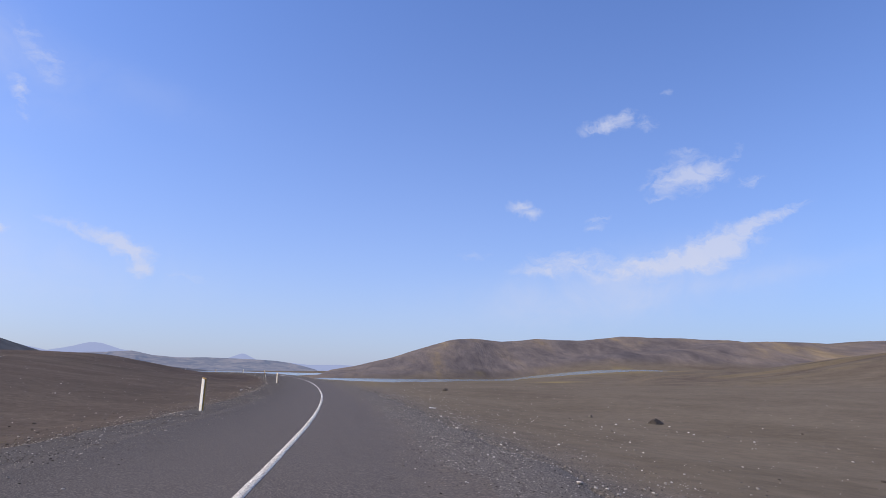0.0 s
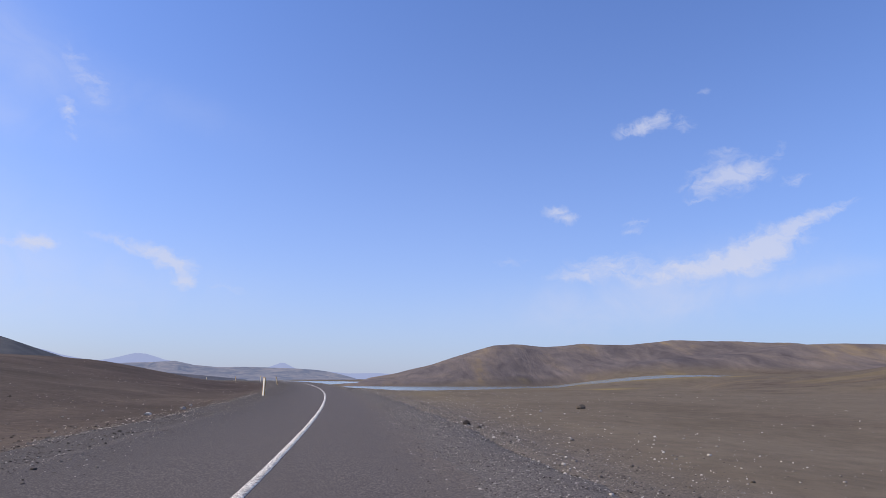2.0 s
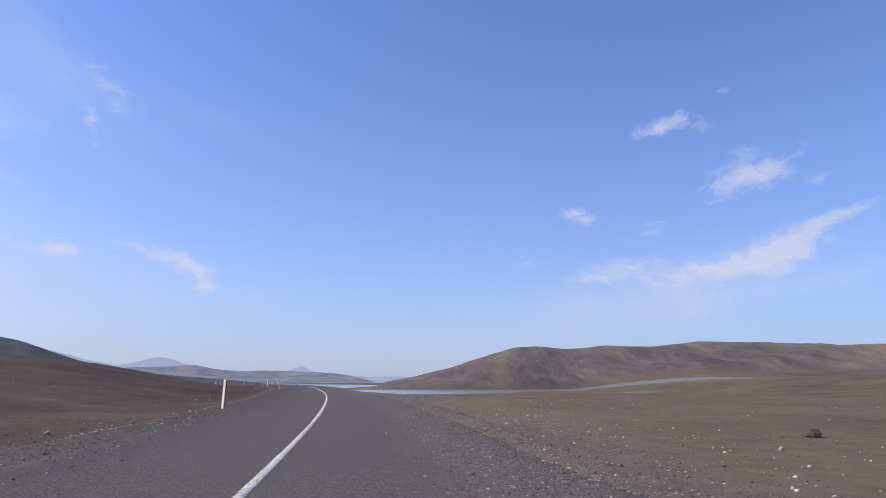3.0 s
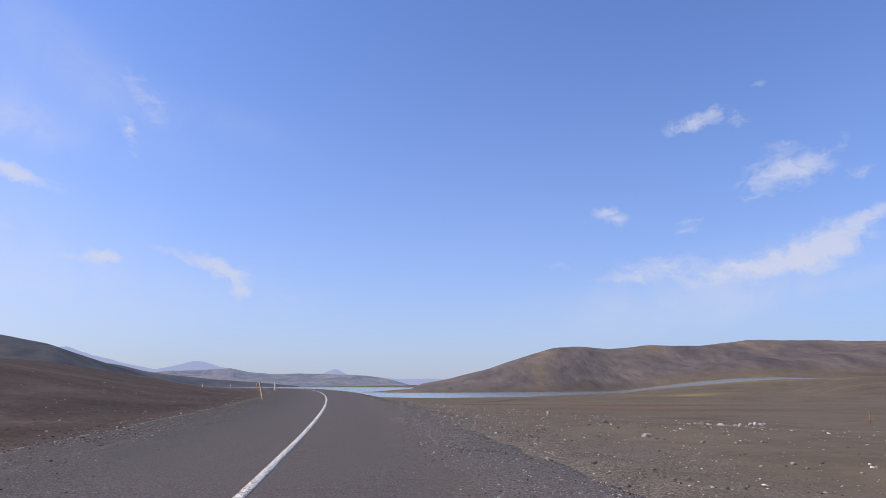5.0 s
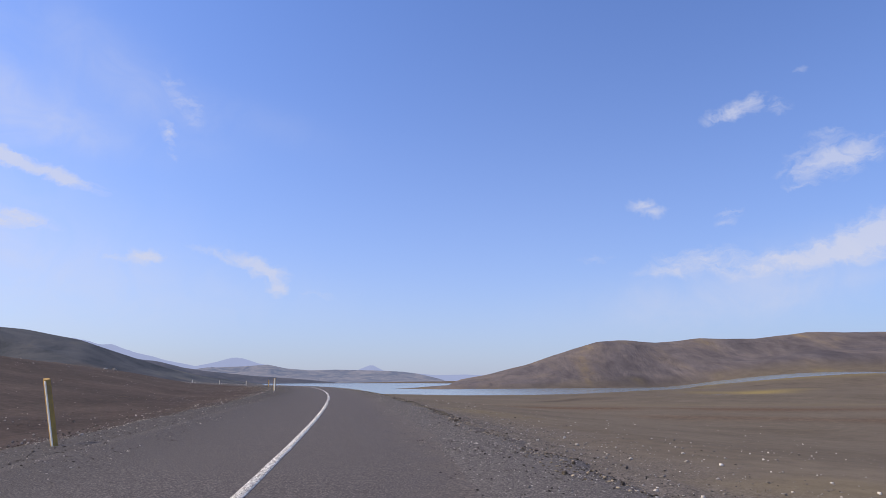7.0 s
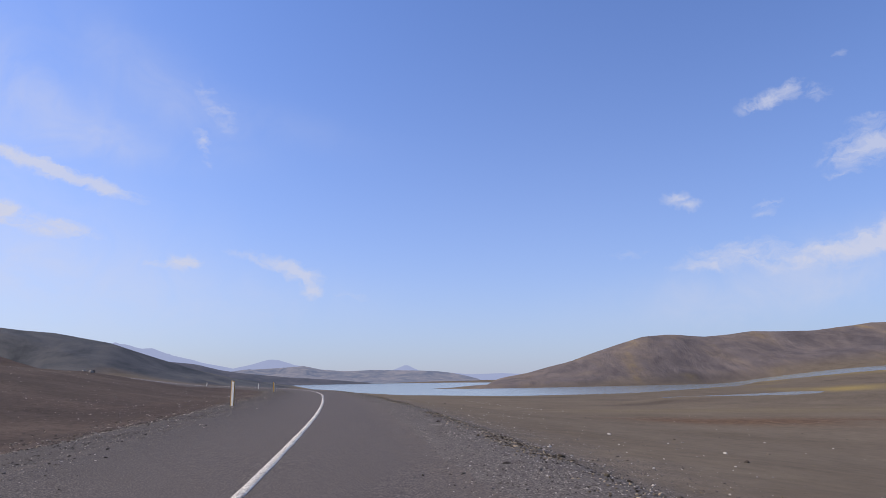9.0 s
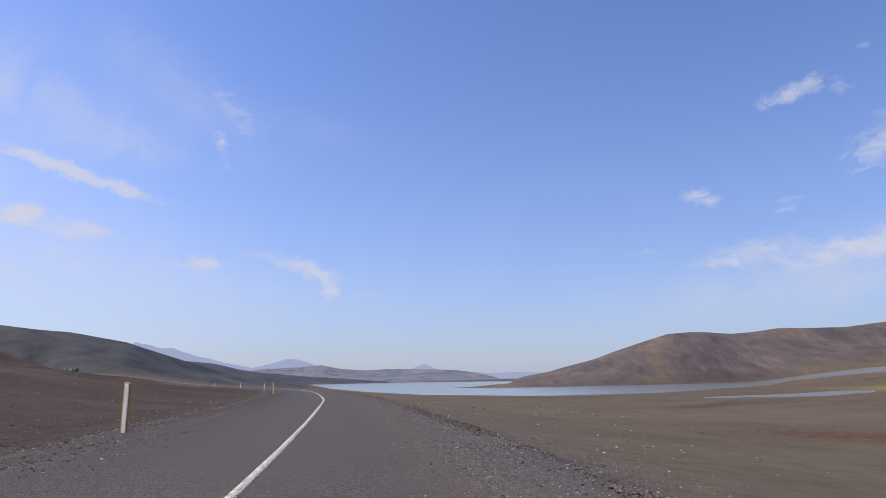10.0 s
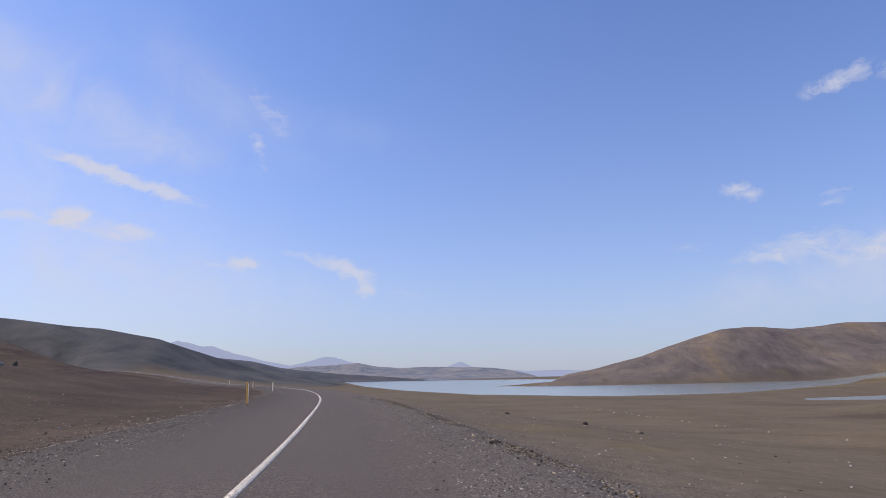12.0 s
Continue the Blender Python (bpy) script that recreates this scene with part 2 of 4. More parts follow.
    both = math_node(t, "ADD", math_node(t, "MULTIPLY", small, 0.7), math_node(t, "MULTIPLY", grit, 0.3))
    both = math_node(t, "ADD", both, math_node(t, "MULTIPLY", folds, hilly))
    bump(t, b, both, 0.5, 0.07)
    return m


def gravel_bed_material(name, tone):
    m, t, b, co = material(name)
    v = t.nodes.new("ShaderNodeTexVoronoi")
    t.links.new(co, v.inputs["Vector"])
    v.inputs["Scale"].default_value = 60.0
    chips = noise_tex(t, co, 30.0, 5.0, 0.75)
    patch = noise_tex(t, co, 0.9, 5.0)
    col = ramp(t, v.outputs["Color"], [(q, tuple(tone * c for c in rgb)) for q, rgb in ((0.12, (0.046, 0.040, 0.036)), (0.5, (0.116, 0.100, 0.087)), (0.9, (0.32, 0.285, 0.245)))])
    col = mix_rgb(t, 0.5, col, ramp(t, chips, [(0.32, (0.22, 0.22, 0.22)), (0.68, (0.76, 0.75, 0.73))]), "OVERLAY")
    col = mix_rgb(t, math_node(t, "ADD", math_node(t, "MULTIPLY", patch, 0.5), 0.2), col, (0.112 * tone, 0.095 * tone, 0.081 * tone, 1))
    t.links.new(col, b.inputs["Base Color"])
    b.inputs["Roughness"].default_value = 0.92
    bump(t, b, chips, 0.35, 0.012)
    return m


def stone_material(name, dark, light):
    m, t, b, co = material(name)
    g = t.nodes.new("ShaderNodeNewGeometry")
    grain = noise_tex(t, co, 9.0, 5.0, 0.65)
    col = ramp(t, g.outputs["Random Per Island"], [(0.0, dark), (0.72, tuple(0.68 * p + 0.32 * q for p, q in zip(dark, light))), (1.0, light)])
    col = mix_rgb(t, 0.45, col, ramp(t, grain, [(0.3, (0.28, 0.28, 0.28)), (0.7, (0.75, 0.74, 0.72))]), "OVERLAY")
    t.links.new(col, b.inputs["Base Color"])
    b.inputs["Roughness"].default_value = 0.9
    bump(t, b, grain, 0.4, 0.02)
    return m


def rock_material(name, shades):
    m, t, b, co = material(name)
    info = t.nodes.new("ShaderNodeObjectInfo")
    grain = noise_tex(t, co, 5.0, 6.0, 0.65)
    col = ramp(t, info.outputs["Random"], list(zip((0.0, 0.5, 1.0), shades)))
    col = mix_rgb(t, 0.6, col, ramp(t, grain, [(0.3, (0.25, 0.25, 0.25)), (0.7, (0.75, 0.74, 0.72))]), "OVERLAY")
    t.links.new(col, b.inputs["Base Color"])
    b.inputs["Roughness"].default_value = 0.92
    bump(t, b, grain, 0.5, 0.04)
    return m


def plastic_material(name, colour, worn):
    m, t, b, co = material(name, 0.4)
    grime = noise_tex(t, co, 7.0, 6.0, 0.7)
    col = ramp(t, grime, [(0.35, worn), (0.58, colour)])
    t.links.new(col, b.inputs["Base Color"])
    b.inputs["Roughness"].default_value = 0.55
    return m


def water_material():
    m, t, b, co = material("lake_water", 0.5)
    stretch = t.nodes.new("ShaderNodeMapping")
    stretch.inputs["Scale"].default_value = (1.0, 0.35, 1.0)
    t.links.new(co, stretch.inputs[0])
    wave = noise_tex(t, stretch.outputs[0], 0.6, 6.0, 0.6)
    wide = noise_tex(t, stretch.outputs[0], 0.02, 3.0, 0.5)
    col = mix_rgb(t, wide, (0.19, 0.225, 0.215, 1), (0.25, 0.28, 0.265, 1))
    t.links.new(col, b.inputs["Base Color"])
    b.inputs["Roughness"].default_value = 0.16
    b.inputs["IOR"].default_value = 1.33
    bump(t, b, wave, 0.14, 0.2)
    return m


def hazed_range_material(name, low, high, air, share):
    """Land miles off: lit rock, with the air's haze mixed in as emission."""
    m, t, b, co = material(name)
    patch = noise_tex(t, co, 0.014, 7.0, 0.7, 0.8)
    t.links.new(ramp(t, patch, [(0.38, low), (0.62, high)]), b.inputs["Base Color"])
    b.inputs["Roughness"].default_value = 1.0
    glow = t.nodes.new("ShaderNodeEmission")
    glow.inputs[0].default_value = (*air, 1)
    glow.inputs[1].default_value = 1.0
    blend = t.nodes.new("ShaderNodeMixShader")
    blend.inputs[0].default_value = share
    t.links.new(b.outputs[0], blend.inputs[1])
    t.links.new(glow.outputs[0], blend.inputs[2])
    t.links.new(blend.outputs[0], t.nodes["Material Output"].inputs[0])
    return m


def grass_material():
    m, t, b, co = material("dry_grass")
    g = t.nodes.new("ShaderNodeNewGeometry")
    col = ramp(t, g.outputs["Random Per Island"], [(0.0, (0.10, 0.085, 0.035)), (0.6, (0.22, 0.17, 0.07)), (1.0, (0.36, 0.29, 0.13))])
    t.links.new(col, b.inputs["Base Color"])
    b.inputs["Roughness"].default_value = 0.9
    return m


ASPHALT, PAINT, EARTH, GRAVEL_BED = asphalt_material(), paint_material(), earth_material(), gravel_bed_material("gravel_bed", 1.0)
DARK_BED = gravel_bed_material("dark_gravel_bed", 0.70)
PEBBLE = stone_material("pebbles", (0.034, 0.029, 0.025), (0.58, 0.52, 0.45))
PALE = stone_material("pale_stones", (0.10, 0.082, 0.066), (0.78, 0.70, 0.58))
CHIP = stone_material("gravel_chips", (0.027, 0.023, 0.020), (0.46, 0.415, 0.355))
DARK_PEBBLE = stone_material("dark_pebbles", (0.022, 0.018, 0.016), (0.52, 0.45, 0.38))
BANK = stone_material("bank_stone", (0.030, 0.024, 0.019), (0.50, 0.40, 0.26))
MOOR_STONE = stone_material("moor_stone", (0.050, 0.039, 0.031), (0.56, 0.47, 0.37))
ROCK, PALE_ROCK = rock_material("lava_rock", ((0.035, 0.028, 0.024), (0.09, 0.074, 0.058), (0.20, 0.165, 0.125))), rock_material("pale_rock", ((0.22, 0.19, 0.15), (0.38, 0.33, 0.27), (0.58, 0.52, 0.44)))
GRASS, WATER = grass_material(), water_material()
CREAM = plastic_material("cream_plastic", (0.93, 0.89, 0.76), (0.90, 0.78, 0.55))
YELLOW = plastic_material("yellow_plastic", (0.55, 0.31, 0.05), (0.38, 0.22, 0.06))
WHITE = plastic_material("white_plastic", (0.82, 0.82, 0.80), (0.6, 0.58, 0.54))

# ---- the lie of the land ----
CX, CY, RADIUS = -579.67, -0.94, 579.65  # the road is one long left-hand bend
LINE, EDGE_L, EDGE_R = -1.15, -4.45, 1.02  # centre line and asphalt edges, metres right of the camera's way
LAKE_Z = -7.0
ROAD_S = [-400, -60, 0, 8, 16, 24, 32, 41, 49, 65, 80, 96, 112, 127, 142, 157, 172, 187, 215, 240, 300, 370, 450, 560, 700]
ROAD_Z = [4.0, 1.0, 0, -0.14, -0.256, -0.344, -0.407, -0.446, -0.46, -0.427, -0.354, -0.288, -0.22, -0.142, -0.064, 0.003, 0.047, 0.062, 0.02, -0.08, -0.2, 0.4, 2.6, 7.0, 12.0]
DEV_S = [0, 25, 49, 80, 112, 127, 142, 152, 165, 180, 188, 195, 200, 204, 210, 218, 230, 240, 255, 281, 300, 320, 352, 400]
DEV = [0.10, 0.06, 0.005, -0.015, 0.01, 0.06, 0.10, 0.09, 0.0, -0.18, -0.23, -0.23, -0.31, -0.40, -0.53, -0.65, -0.80, -0.96, -1.25, -1.75, -2.6, -4.0, -7.8, -15.0]
LAKE = np.array([(-1500, 2650), (-900, 2150), (-600, 1600), (-320, 960), (-147, 596), (-71, 468), (-21, 435), (22, 452), (70, 529), (137, 638), (172, 720), (200, 772), (240, 750), (300, 715), (350, 708), (385, 722),
                 (345, 752), (285, 785), (225, 818), (170, 805), (80, 755), (0, 715), (-60, 708), (-104, 735), (-112, 748), (-70, 770), (-70, 900), (0, 1300), (-60, 1700), (-300, 2150), (-700, 2500)], float)
LAGOON = np.array([(34, 386), (68, 390), (108, 434), (126, 468), (110, 464), (80, 432), (56, 414), (38, 405)], float)


def smooth(a, b, x):
    t = np.clip((x - a) / (b - a), 0, 1)
    return t * t * (3 - 2 * t)


def lake_level(x, y):
    """The lake's surface; its narrow arm climbs as a slow stream towards the hill's far end."""
    return LAKE_Z + smooth(600, 720, y) * (13.5 * smooth(170, 345, x) + 0.035 * np.clip(y - 700, 0, 130) * smooth(150, 300, x)) * smooth(930, 830, y)


def inside_distance(poly, x, y):
    """Metres inside a polygon (negative outside)."""
    best, odd = np.full(x.shape, 1e9), np.zeros(x.shape, bool)
    for (ax, ay), (bx, by) in zip(poly, np.roll(poly, -1, 0)):
        dx, dy = bx - ax, by - ay
        t = np.clip(((x - ax) * dx + (y - ay) * dy) / (dx * dx + dy * dy), 0, 1)
        best = np.minimum(best, np.hypot(x - ax - t * dx, y - ay - t * dy))
        cross = (ay > y) != (by > y)
        odd ^= cross & (x < (bx - ax) * (y - ay) / (by - ay + 1e-12) + ax)
    return np.where(odd, best, -best)


def along(x, y):
    """Metres along the road and metres to its right."""
    ang = np.arctan2(y - CY, x - CX)
    s = ang * RADIUS
    lat = np.hypot(x - CX, y - CY) - RADIUS
    behind = y < CY
    s = np.where(behind, y - CY, s)
    lat = np.where(behind, x - (CX + RADIUS), lat)
    return s, lat - np.interp(s, DEV_S, DEV)


def on_road(s, lat):
    """The place at a station and an offset to the right."""
    lat = lat + np.interp(s, DEV_S, DEV)
    a = np.maximum(s, 0) / RADIUS
    return CX + (RADIUS + lat) * np.cos(a), CY + (RADIUS + lat) * np.sin(a) + np.minimum(s, 0)


def lumps(x, y, size, seed, octaves=4, gain=0.5):
    """Smooth value noise, about -1 to 1."""
    total, amp, norm = np.zeros(x.shape), 1.0, 0.0
    for o in range(octaves):
        u, v = x / size * 2**o + 31.7 * seed, y / size * 2**o + 17.3 * seed
        iu, iv = np.floor(u).astype(np.int64), np.floor(v).astype(np.int64)
        fu, fv = u - iu, v - iv
        fu, fv = fu * fu * fu * (fu * (6 * fu - 15) + 10), fv * fv * fv * (fv * (6 * fv - 15) + 10)

        def corner(i, j):
            h = (i * 374761393 + j * 668265263 + (seed * 7 + o) * 974711) & 0xFFFFFFFF
            h = ((h ^ (h >> 13)) * 1274126177) & 0xFFFFFFFF
            return ((h ^ (h >> 16)) & 0xFFFF) / 32767.5 - 1

        a, b_ = corner(iu, iv), corner(iu + 1, iv)
        c, d = corner(iu, iv + 1), corner(iu + 1, iv + 1)
        total += amp * ((a * (1 - fu) + b_ * fu) * (1 - fv) + (c * (1 - fu) + d * fu) * fv)
        norm += amp
        amp *= gain
    return total / norm


def ridge(x, y, stations, width_in, width_out, cx, cy):
    """A hill along bearings (degrees) seen from (cx, cy): rows of bearing, elevation angle and distance."""
    stations = np.array(stations)
    dx, dy = x - cx, y - cy
    bearing = np.degrees(np.arctan2(dx, dy))
    far = np.hypot(dx, dy)
    top = 0.8 + np.interp(bearing, stations[:, 0], stations[:, 2] * np.tan(np.radians(stations[:, 1])), left=0, right=0)
    crest = np.interp(bearing, stations[:, 0], stations[:, 2])
    d = far - crest
    wide = np.where(d < 0, width_in, width_out)
    q = np.clip(1 - np.abs(d) / wide, 0, 1)
    shape = np.where(q > 0, q * q * (3 - 2 * q) * 0.65 + q * 0.35, 0)
    return np.maximum(top, 0) * shape, q * smooth(0.8, 6, top)


RIGHT_HILL = [(-7.1, 0.0, 774), (-3.3, 0.42, 810), (-0.2, 0.88, 837), (3.4, 1.72, 864), (7.0, 2.87, 900), (9.6, 3.61, 918), (11.9, 3.66, 936), (14.4, 3.4, 954), (18.1, 3.66, 981), (22.4, 3.45, 999), (26.2, 3.95, 1017), (28.5, 3.76, 1026), (31.4, 3.66, 1035), (35.9, 3.4, 1035), (39.4, 2.85, 1035), (43.4, 2.1, 1035), (49.4, 2.3, 1035), (69.4, 3.4, 1035), (94.4, 0.0, 1035)]
LEFT_HILL = [(-110.0, 0.0, 700), (-90.0, 3.0, 720), (-70.0, 5.2, 720), (-52.0, 5.3, 720), (-46.0, 4.75, 720), (-41.0, 4.3, 720), (-37.7, 4.05, 720), (-35.7, 3.7, 720), (-33.8, 3.4, 720),
             (-31.3, 2.55, 730), (-28.4, 1.60, 740), (-24.9, 0.75, 760), (-20.0, 0.15, 800), (-16.0, 0.0, 820)]
RIGHT_RISE = [(24.0, 0.0, 560), (25.2, 0.5, 558), (26.0, 0.75, 555), (28.0, 0.9, 550), (31.0, 1.0, 540), (34.4, 1.15, 525), (40.0, 2.05, 510), (44.0, 2.6, 500), (48.0, 2.9, 490), (70.0, 3.0, 460), (100.0, 1.5, 450)]


def ground_z(x, y):
    x, y = np.asarray(x, float), np.asarray(y, float)
    s, lat = along(x, y)
    zr = np.interp(s, ROAD_S, ROAD_Z)
    water = np.maximum(inside_distance(LAKE, x, y), inside_distance(LAGOON, x, y))
    d = -water
    level = lake_level(x, y)
    plain = np.where(d > 0, level + 5.5 * (1 - np.exp(-np.maximum(d, 0) / 240)) + 0.15 * smooth(0, 6, d), level - np.minimum(0.08 * np.maximum(-d, 0) + 0.05, 2.5))
    plain = plain + 0.22 * lumps(x, y, 38, 3) * smooth(4, 60, d)
    plain = plain + 0.9 * np.exp(-((y - 195) / 45) ** 2) * smooth(0, 60, d)
    # a low crest across the plain hides the side arm from further back
    plain = plain + (1.5 * smooth(0, 20, x) + 0.5 * smooth(25, 70, x)) * np.exp(-((y - 290) / 22) ** 2) * smooth(0, 12, d)
    # beyond the far end the land rises slowly away from the road
    rise = np.interp(-lat, [6, 9, 13, 20, 30, 37, 46, 80, 150, 400, 1200], [-0.15, -0.42, -0.25, 0.8, 2.7, 3.8, 4.0, 3.9, 4.2, 8, 30])
    moor = zr + np.where(rise > 0, rise * (1 - 0.7 * smooth(275, 345, s)) * (1 - 0.27 * smooth(20, 60, s) * smooth(145, 105, s)), rise) + 0.35 * lumps(x, y, 30, 5) * smooth(8, 30, -lat) + 0.09 * lumps(x, y, 5, 6) * smooth(7, 12, -lat)
    right = zr + np.interp(lat, [2.4, 2.8, 4.4, 8, 12, 20], [-0.08, -0.14, -0.58, -0.95, -1.3, -1.7]) + 0.08 * lumps(x, y, 4, 7) * smooth(4, 9, lat)
    # a broad swell that the road passes before the plain drops to the lake
    swell = np.interp(lat, [3, 4, 8, 12, 16, 24, 32, 150, 260], [0, 0.15, 0.36, 0.52, 0.65, 0.9, 1, 1, 0])
    swell = swell * np.interp(s, [0, 20, 38, 66, 80, 92, 110, 122, 132, 142, 152, 166], [0, 0.35, 0.8, 2.0, 2.35, 2.4, 1.45, 1.2, 0.8, 0.4, 0.15, 0])
    w = smooth(7, 34, lat)
    z = np.where(lat < 0, moor, right * (1 - w) + plain * w + swell)
    for rows, w_in, w_out, at, rough, seed in ((RIGHT_HILL, 255, 500, (-9.6, 104.0), 0.10, 17), (LEFT_HILL, 330, 500, (-7.0, 88.4), 0.22, 12), (RIGHT_RISE, 250, 120, (0.0, 0.0), 0.08, 13)):
        h, q = ridge(x, y, rows, w_in, w_out, *at)
        # gullies and shoulders on the slopes, calm at foot and crest
        h = h * (1 + rough * lumps(x, y, 170, seed, 6, 0.6) * 4 * q * (1 - q)) + h * 0.03 * lumps(x, y, 60, seed + 20, 4)
        h = h * smooth(1, 22, d) * smooth(5, 40, np.abs(lat))
        z = np.where(d > 0, z + h * np.where(lat < 0, 0.75, 1.0), z)
    core = (lat > EDGE_L - 1.65) & (lat < EDGE_R + 1.75)
    bed = zr - 0.32 + 0.0 * lat
    return np.where(core & (s > -395) & (s < 690), bed, z)


def ground_at(x, y):
    return float(ground_z(np.array([x]), np.array([y]))[0])


def mesh_from(name, verts, faces, mat, smooth_shade=True):
    me = bpy.data.meshes.new(name)
    me.from_pydata([tuple(v) for v in verts], [], [tuple(f) for f in faces])
    me.materials.append(mat)
    if smooth_shade:
        me.polygons.foreach_set("use_smooth", [True] * len(me.polygons))
    me.update()
    return me


def sheet(name, gx, gy, gz, mat):
    """A grid of points (rows by columns) as one mesh."""
    rows, cols = gx.shape
    verts = np.stack([gx, gy, gz], -1).reshape(-1, 3)
    i = np.arange(rows * cols).reshape(rows, cols)
    faces = np.stack([i[:-1, :-1], i[:-1, 1:], i[1:, 1:], i[1:, :-1]], -1).reshape(-1, 4)
    return mesh_from(name, verts.tolist(), faces.tolist(), mat)


def grow(start, step, ratio, biggest, end):
    values, v = [], start
    while v < end:
        v += step
        step = min(step * ratio, biggest)
        values.append(v)
    return values


side = grow(9.0, 0.5, 1.05, 11.0, 900.0)
side += grow(side[-1], 12.0, 1.15, 400.0, 4600.0)
cols_u = np.array([-v for v in side[::-1]] + list(np.arange(-9.0, 9.01, 0.4)) + side)
ahead_y = list(np.arange(-14.0, 262.0, 0.7)) + grow(262.0, 0.8, 1.04, 9.0, 1300.0)
ahead_y += grow(ahead_y[-1], 12.0, 1.15, 300.0, 4600.0)
rows_y = np.array([-v for v in grow(14.0, 1.5, 1.18, 300.0, 3000.0)][::-1] + ahead_y)
bend = np.clip(rows_y, 0, 400)
row_x = CX + np.sqrt(RADIUS**2 - (bend - CY) ** 2)
gx = row_x[:, None] + cols_u[None, :]
gy = np.repeat(rows_y[:, None], len(cols_u), 1)
ground_mesh = sheet("ground", gx, gy, ground_z(gx, gy), EARTH)


def lay_mask(name, values):
    layer = ground_mesh.attributes.new(name, "FLOAT", "POINT")
    layer.data.foreach_set("value", np.clip(values, 0, 1).astype(np.float32).ravel())


gs, glat = along(gx, gy)
patchy = lumps(gx, gy, 60, 51, 5)
from_mid = np.hypot(gx + 7, gy - 88)
moor_heath = smooth(-4.8, -6.4, glat + 0.8 * patchy) * (0.85 + 0.35 * patchy) * (0.58 + 0.42 * smooth(45, 125, gs)) * smooth(900, 760, from_mid + 60 * patchy)
wave_y = gy + 9 * patchy
rust = 1.0 * np.exp(-((wave_y - 204) / 8) ** 2) * smooth(-16, -4, gx) * smooth(75, 30, gx) * smooth(-0.5, 0.2, lumps(gx, gy, 11, 57)) + 0.6 * np.exp(-((wave_y - 172) / 5) ** 2) * smooth(0, 8, gx) * smooth(60, 35, gx)
lay_mask("rust", rust)
pale_band = 0.14 * np.exp(-((wave_y - 242) / 13) ** 2) * smooth(-20, 0, gx) * smooth(140, 80, gx)
plain_heath = 0.4 * smooth(0.22, 0.55, lumps(gx, gy, 26, 52)) * smooth(10, 25, glat)
rise_q = smooth(0.05, 0.5, ridge(gx, gy, RIGHT_RISE, 250, 120, 0.0, 0.0)[1])
lay_mask("heath", moor_heath + plain_heath + rise_q * (0.2 + 0.35 * smooth(-0.2, 0.4, lumps(gx, gy, 70, 58))))
lay_mask("slope", smooth(0.05, 0.3, ridge(gx, gy, RIGHT_HILL, 270, 500, -9.6, 104.0)[1]) * (1 - 0.8 * rise_q))
lay_mask("scree", smooth(0.26, 0.50, ridge(gx, gy, LEFT_HILL, 330, 500, -7.0, 88.4)[1] + 0.12 * patchy) * 0.95)
lay_mask("gravel", smooth(7.5, 2.6, glat + 2.2 * lumps(gx, gy, 3.5, 59, 5, 0.65)) * smooth(0, 1, glat) + 0.14 * smooth(-8.5, -6.0, glat + 1.2 * lumps(gx, gy, 3, 60, 5, 0.65)) * smooth(0, -1, glat))
shore = -np.maximum(inside_distance(LAKE, gx, gy), inside_distance(LAGOON, gx, gy))
lay_mask("turf", pale_band + 0.65 * np.exp(-((gx - 140 - 0.9 * (gy - 475)) / 16) ** 2 - ((gy - 485) / 34) ** 2) * smooth(-0.7, -0.1, patchy) * smooth(1, 4, shore) + 0.45 * smooth(0.05, 0.4, patchy) * smooth(2, 8, shore) * smooth(40, 14, shore) * smooth(30, 90, gx) + 0.22 * smooth(0.2, 0.5, lumps(gx, gy, 14, 53)) * smooth(3.4, 5, glat) * smooth(12, 7, glat) * smooth(60, 90, gs) + 0.2 * rise_q * smooth(0.15, 0.4, lumps(gx, gy * 2.5, 60, 63)))
ground = tagged(new("ground", ground_mesh), "brown-grey volcanic sand and moor with bare rolling hills", "ground", kind="structure")


def strip(name, offsets, drops, s0, s1, step, mat, wobble=0.0, lift=0.0):
    """A band along the road: offsets to the right, heights over the road's surface."""
    s = np.arange(s0, s1, step)
    off = np.repeat(np.array(offsets)[None, :], len(s), 0)
    if wobble:
        for col, seed in ((0, 21), (1, 21), (-1, 22), (-2, 22)):
            off[:, col] += wobble * lumps(s, s * 0 + 3, 2.5, seed, 6, 0.75)
    ss = np.repeat(s[:, None], off.shape[1], 1)
    x, y = on_road(ss, off)
    z = np.interp(ss, ROAD_S, ROAD_Z) + np.array(drops)[None, :] + lift
    return sheet(name, x, y, z, mat)


road_mesh = strip("road", [EDGE_L - 0.12, EDGE_L, -4.1, -3.7, -2.4, -1.2, -0.2, 0.2, 0.55, EDGE_R, EDGE_R + 0.7], [-0.10, 0, 0.005, 0.010, 0.02, 0.026, 0.021, 0.017, 0.010, 0, -0.05], -380, 680, 0.4, ASPHALT, 0.07)
verge = road_mesh.attributes.new("verge", "FLOAT", "POINT")
verge.data.foreach_set("value", np.tile(np.array([0, 0, 0, 0, 0, 0, 0.05, 0.2, 0.45, 0.75, 1], np.float32), len(road_mesh.vertices) // 11))
soil = road_mesh.attributes.new("soil", "FLOAT", "POINT")
soil.data.foreach_set("value", np.tile(np.array([1.5, 1.5, 1.4, 1.15, 0.35, 0, 0, 0, 0, 0, 0], np.float32), len(road_mesh.vertices) // 11))
road = tagged(new("road", road_mesh), "worn grey asphalt road bending left without edge lines", "road", kind="structure")
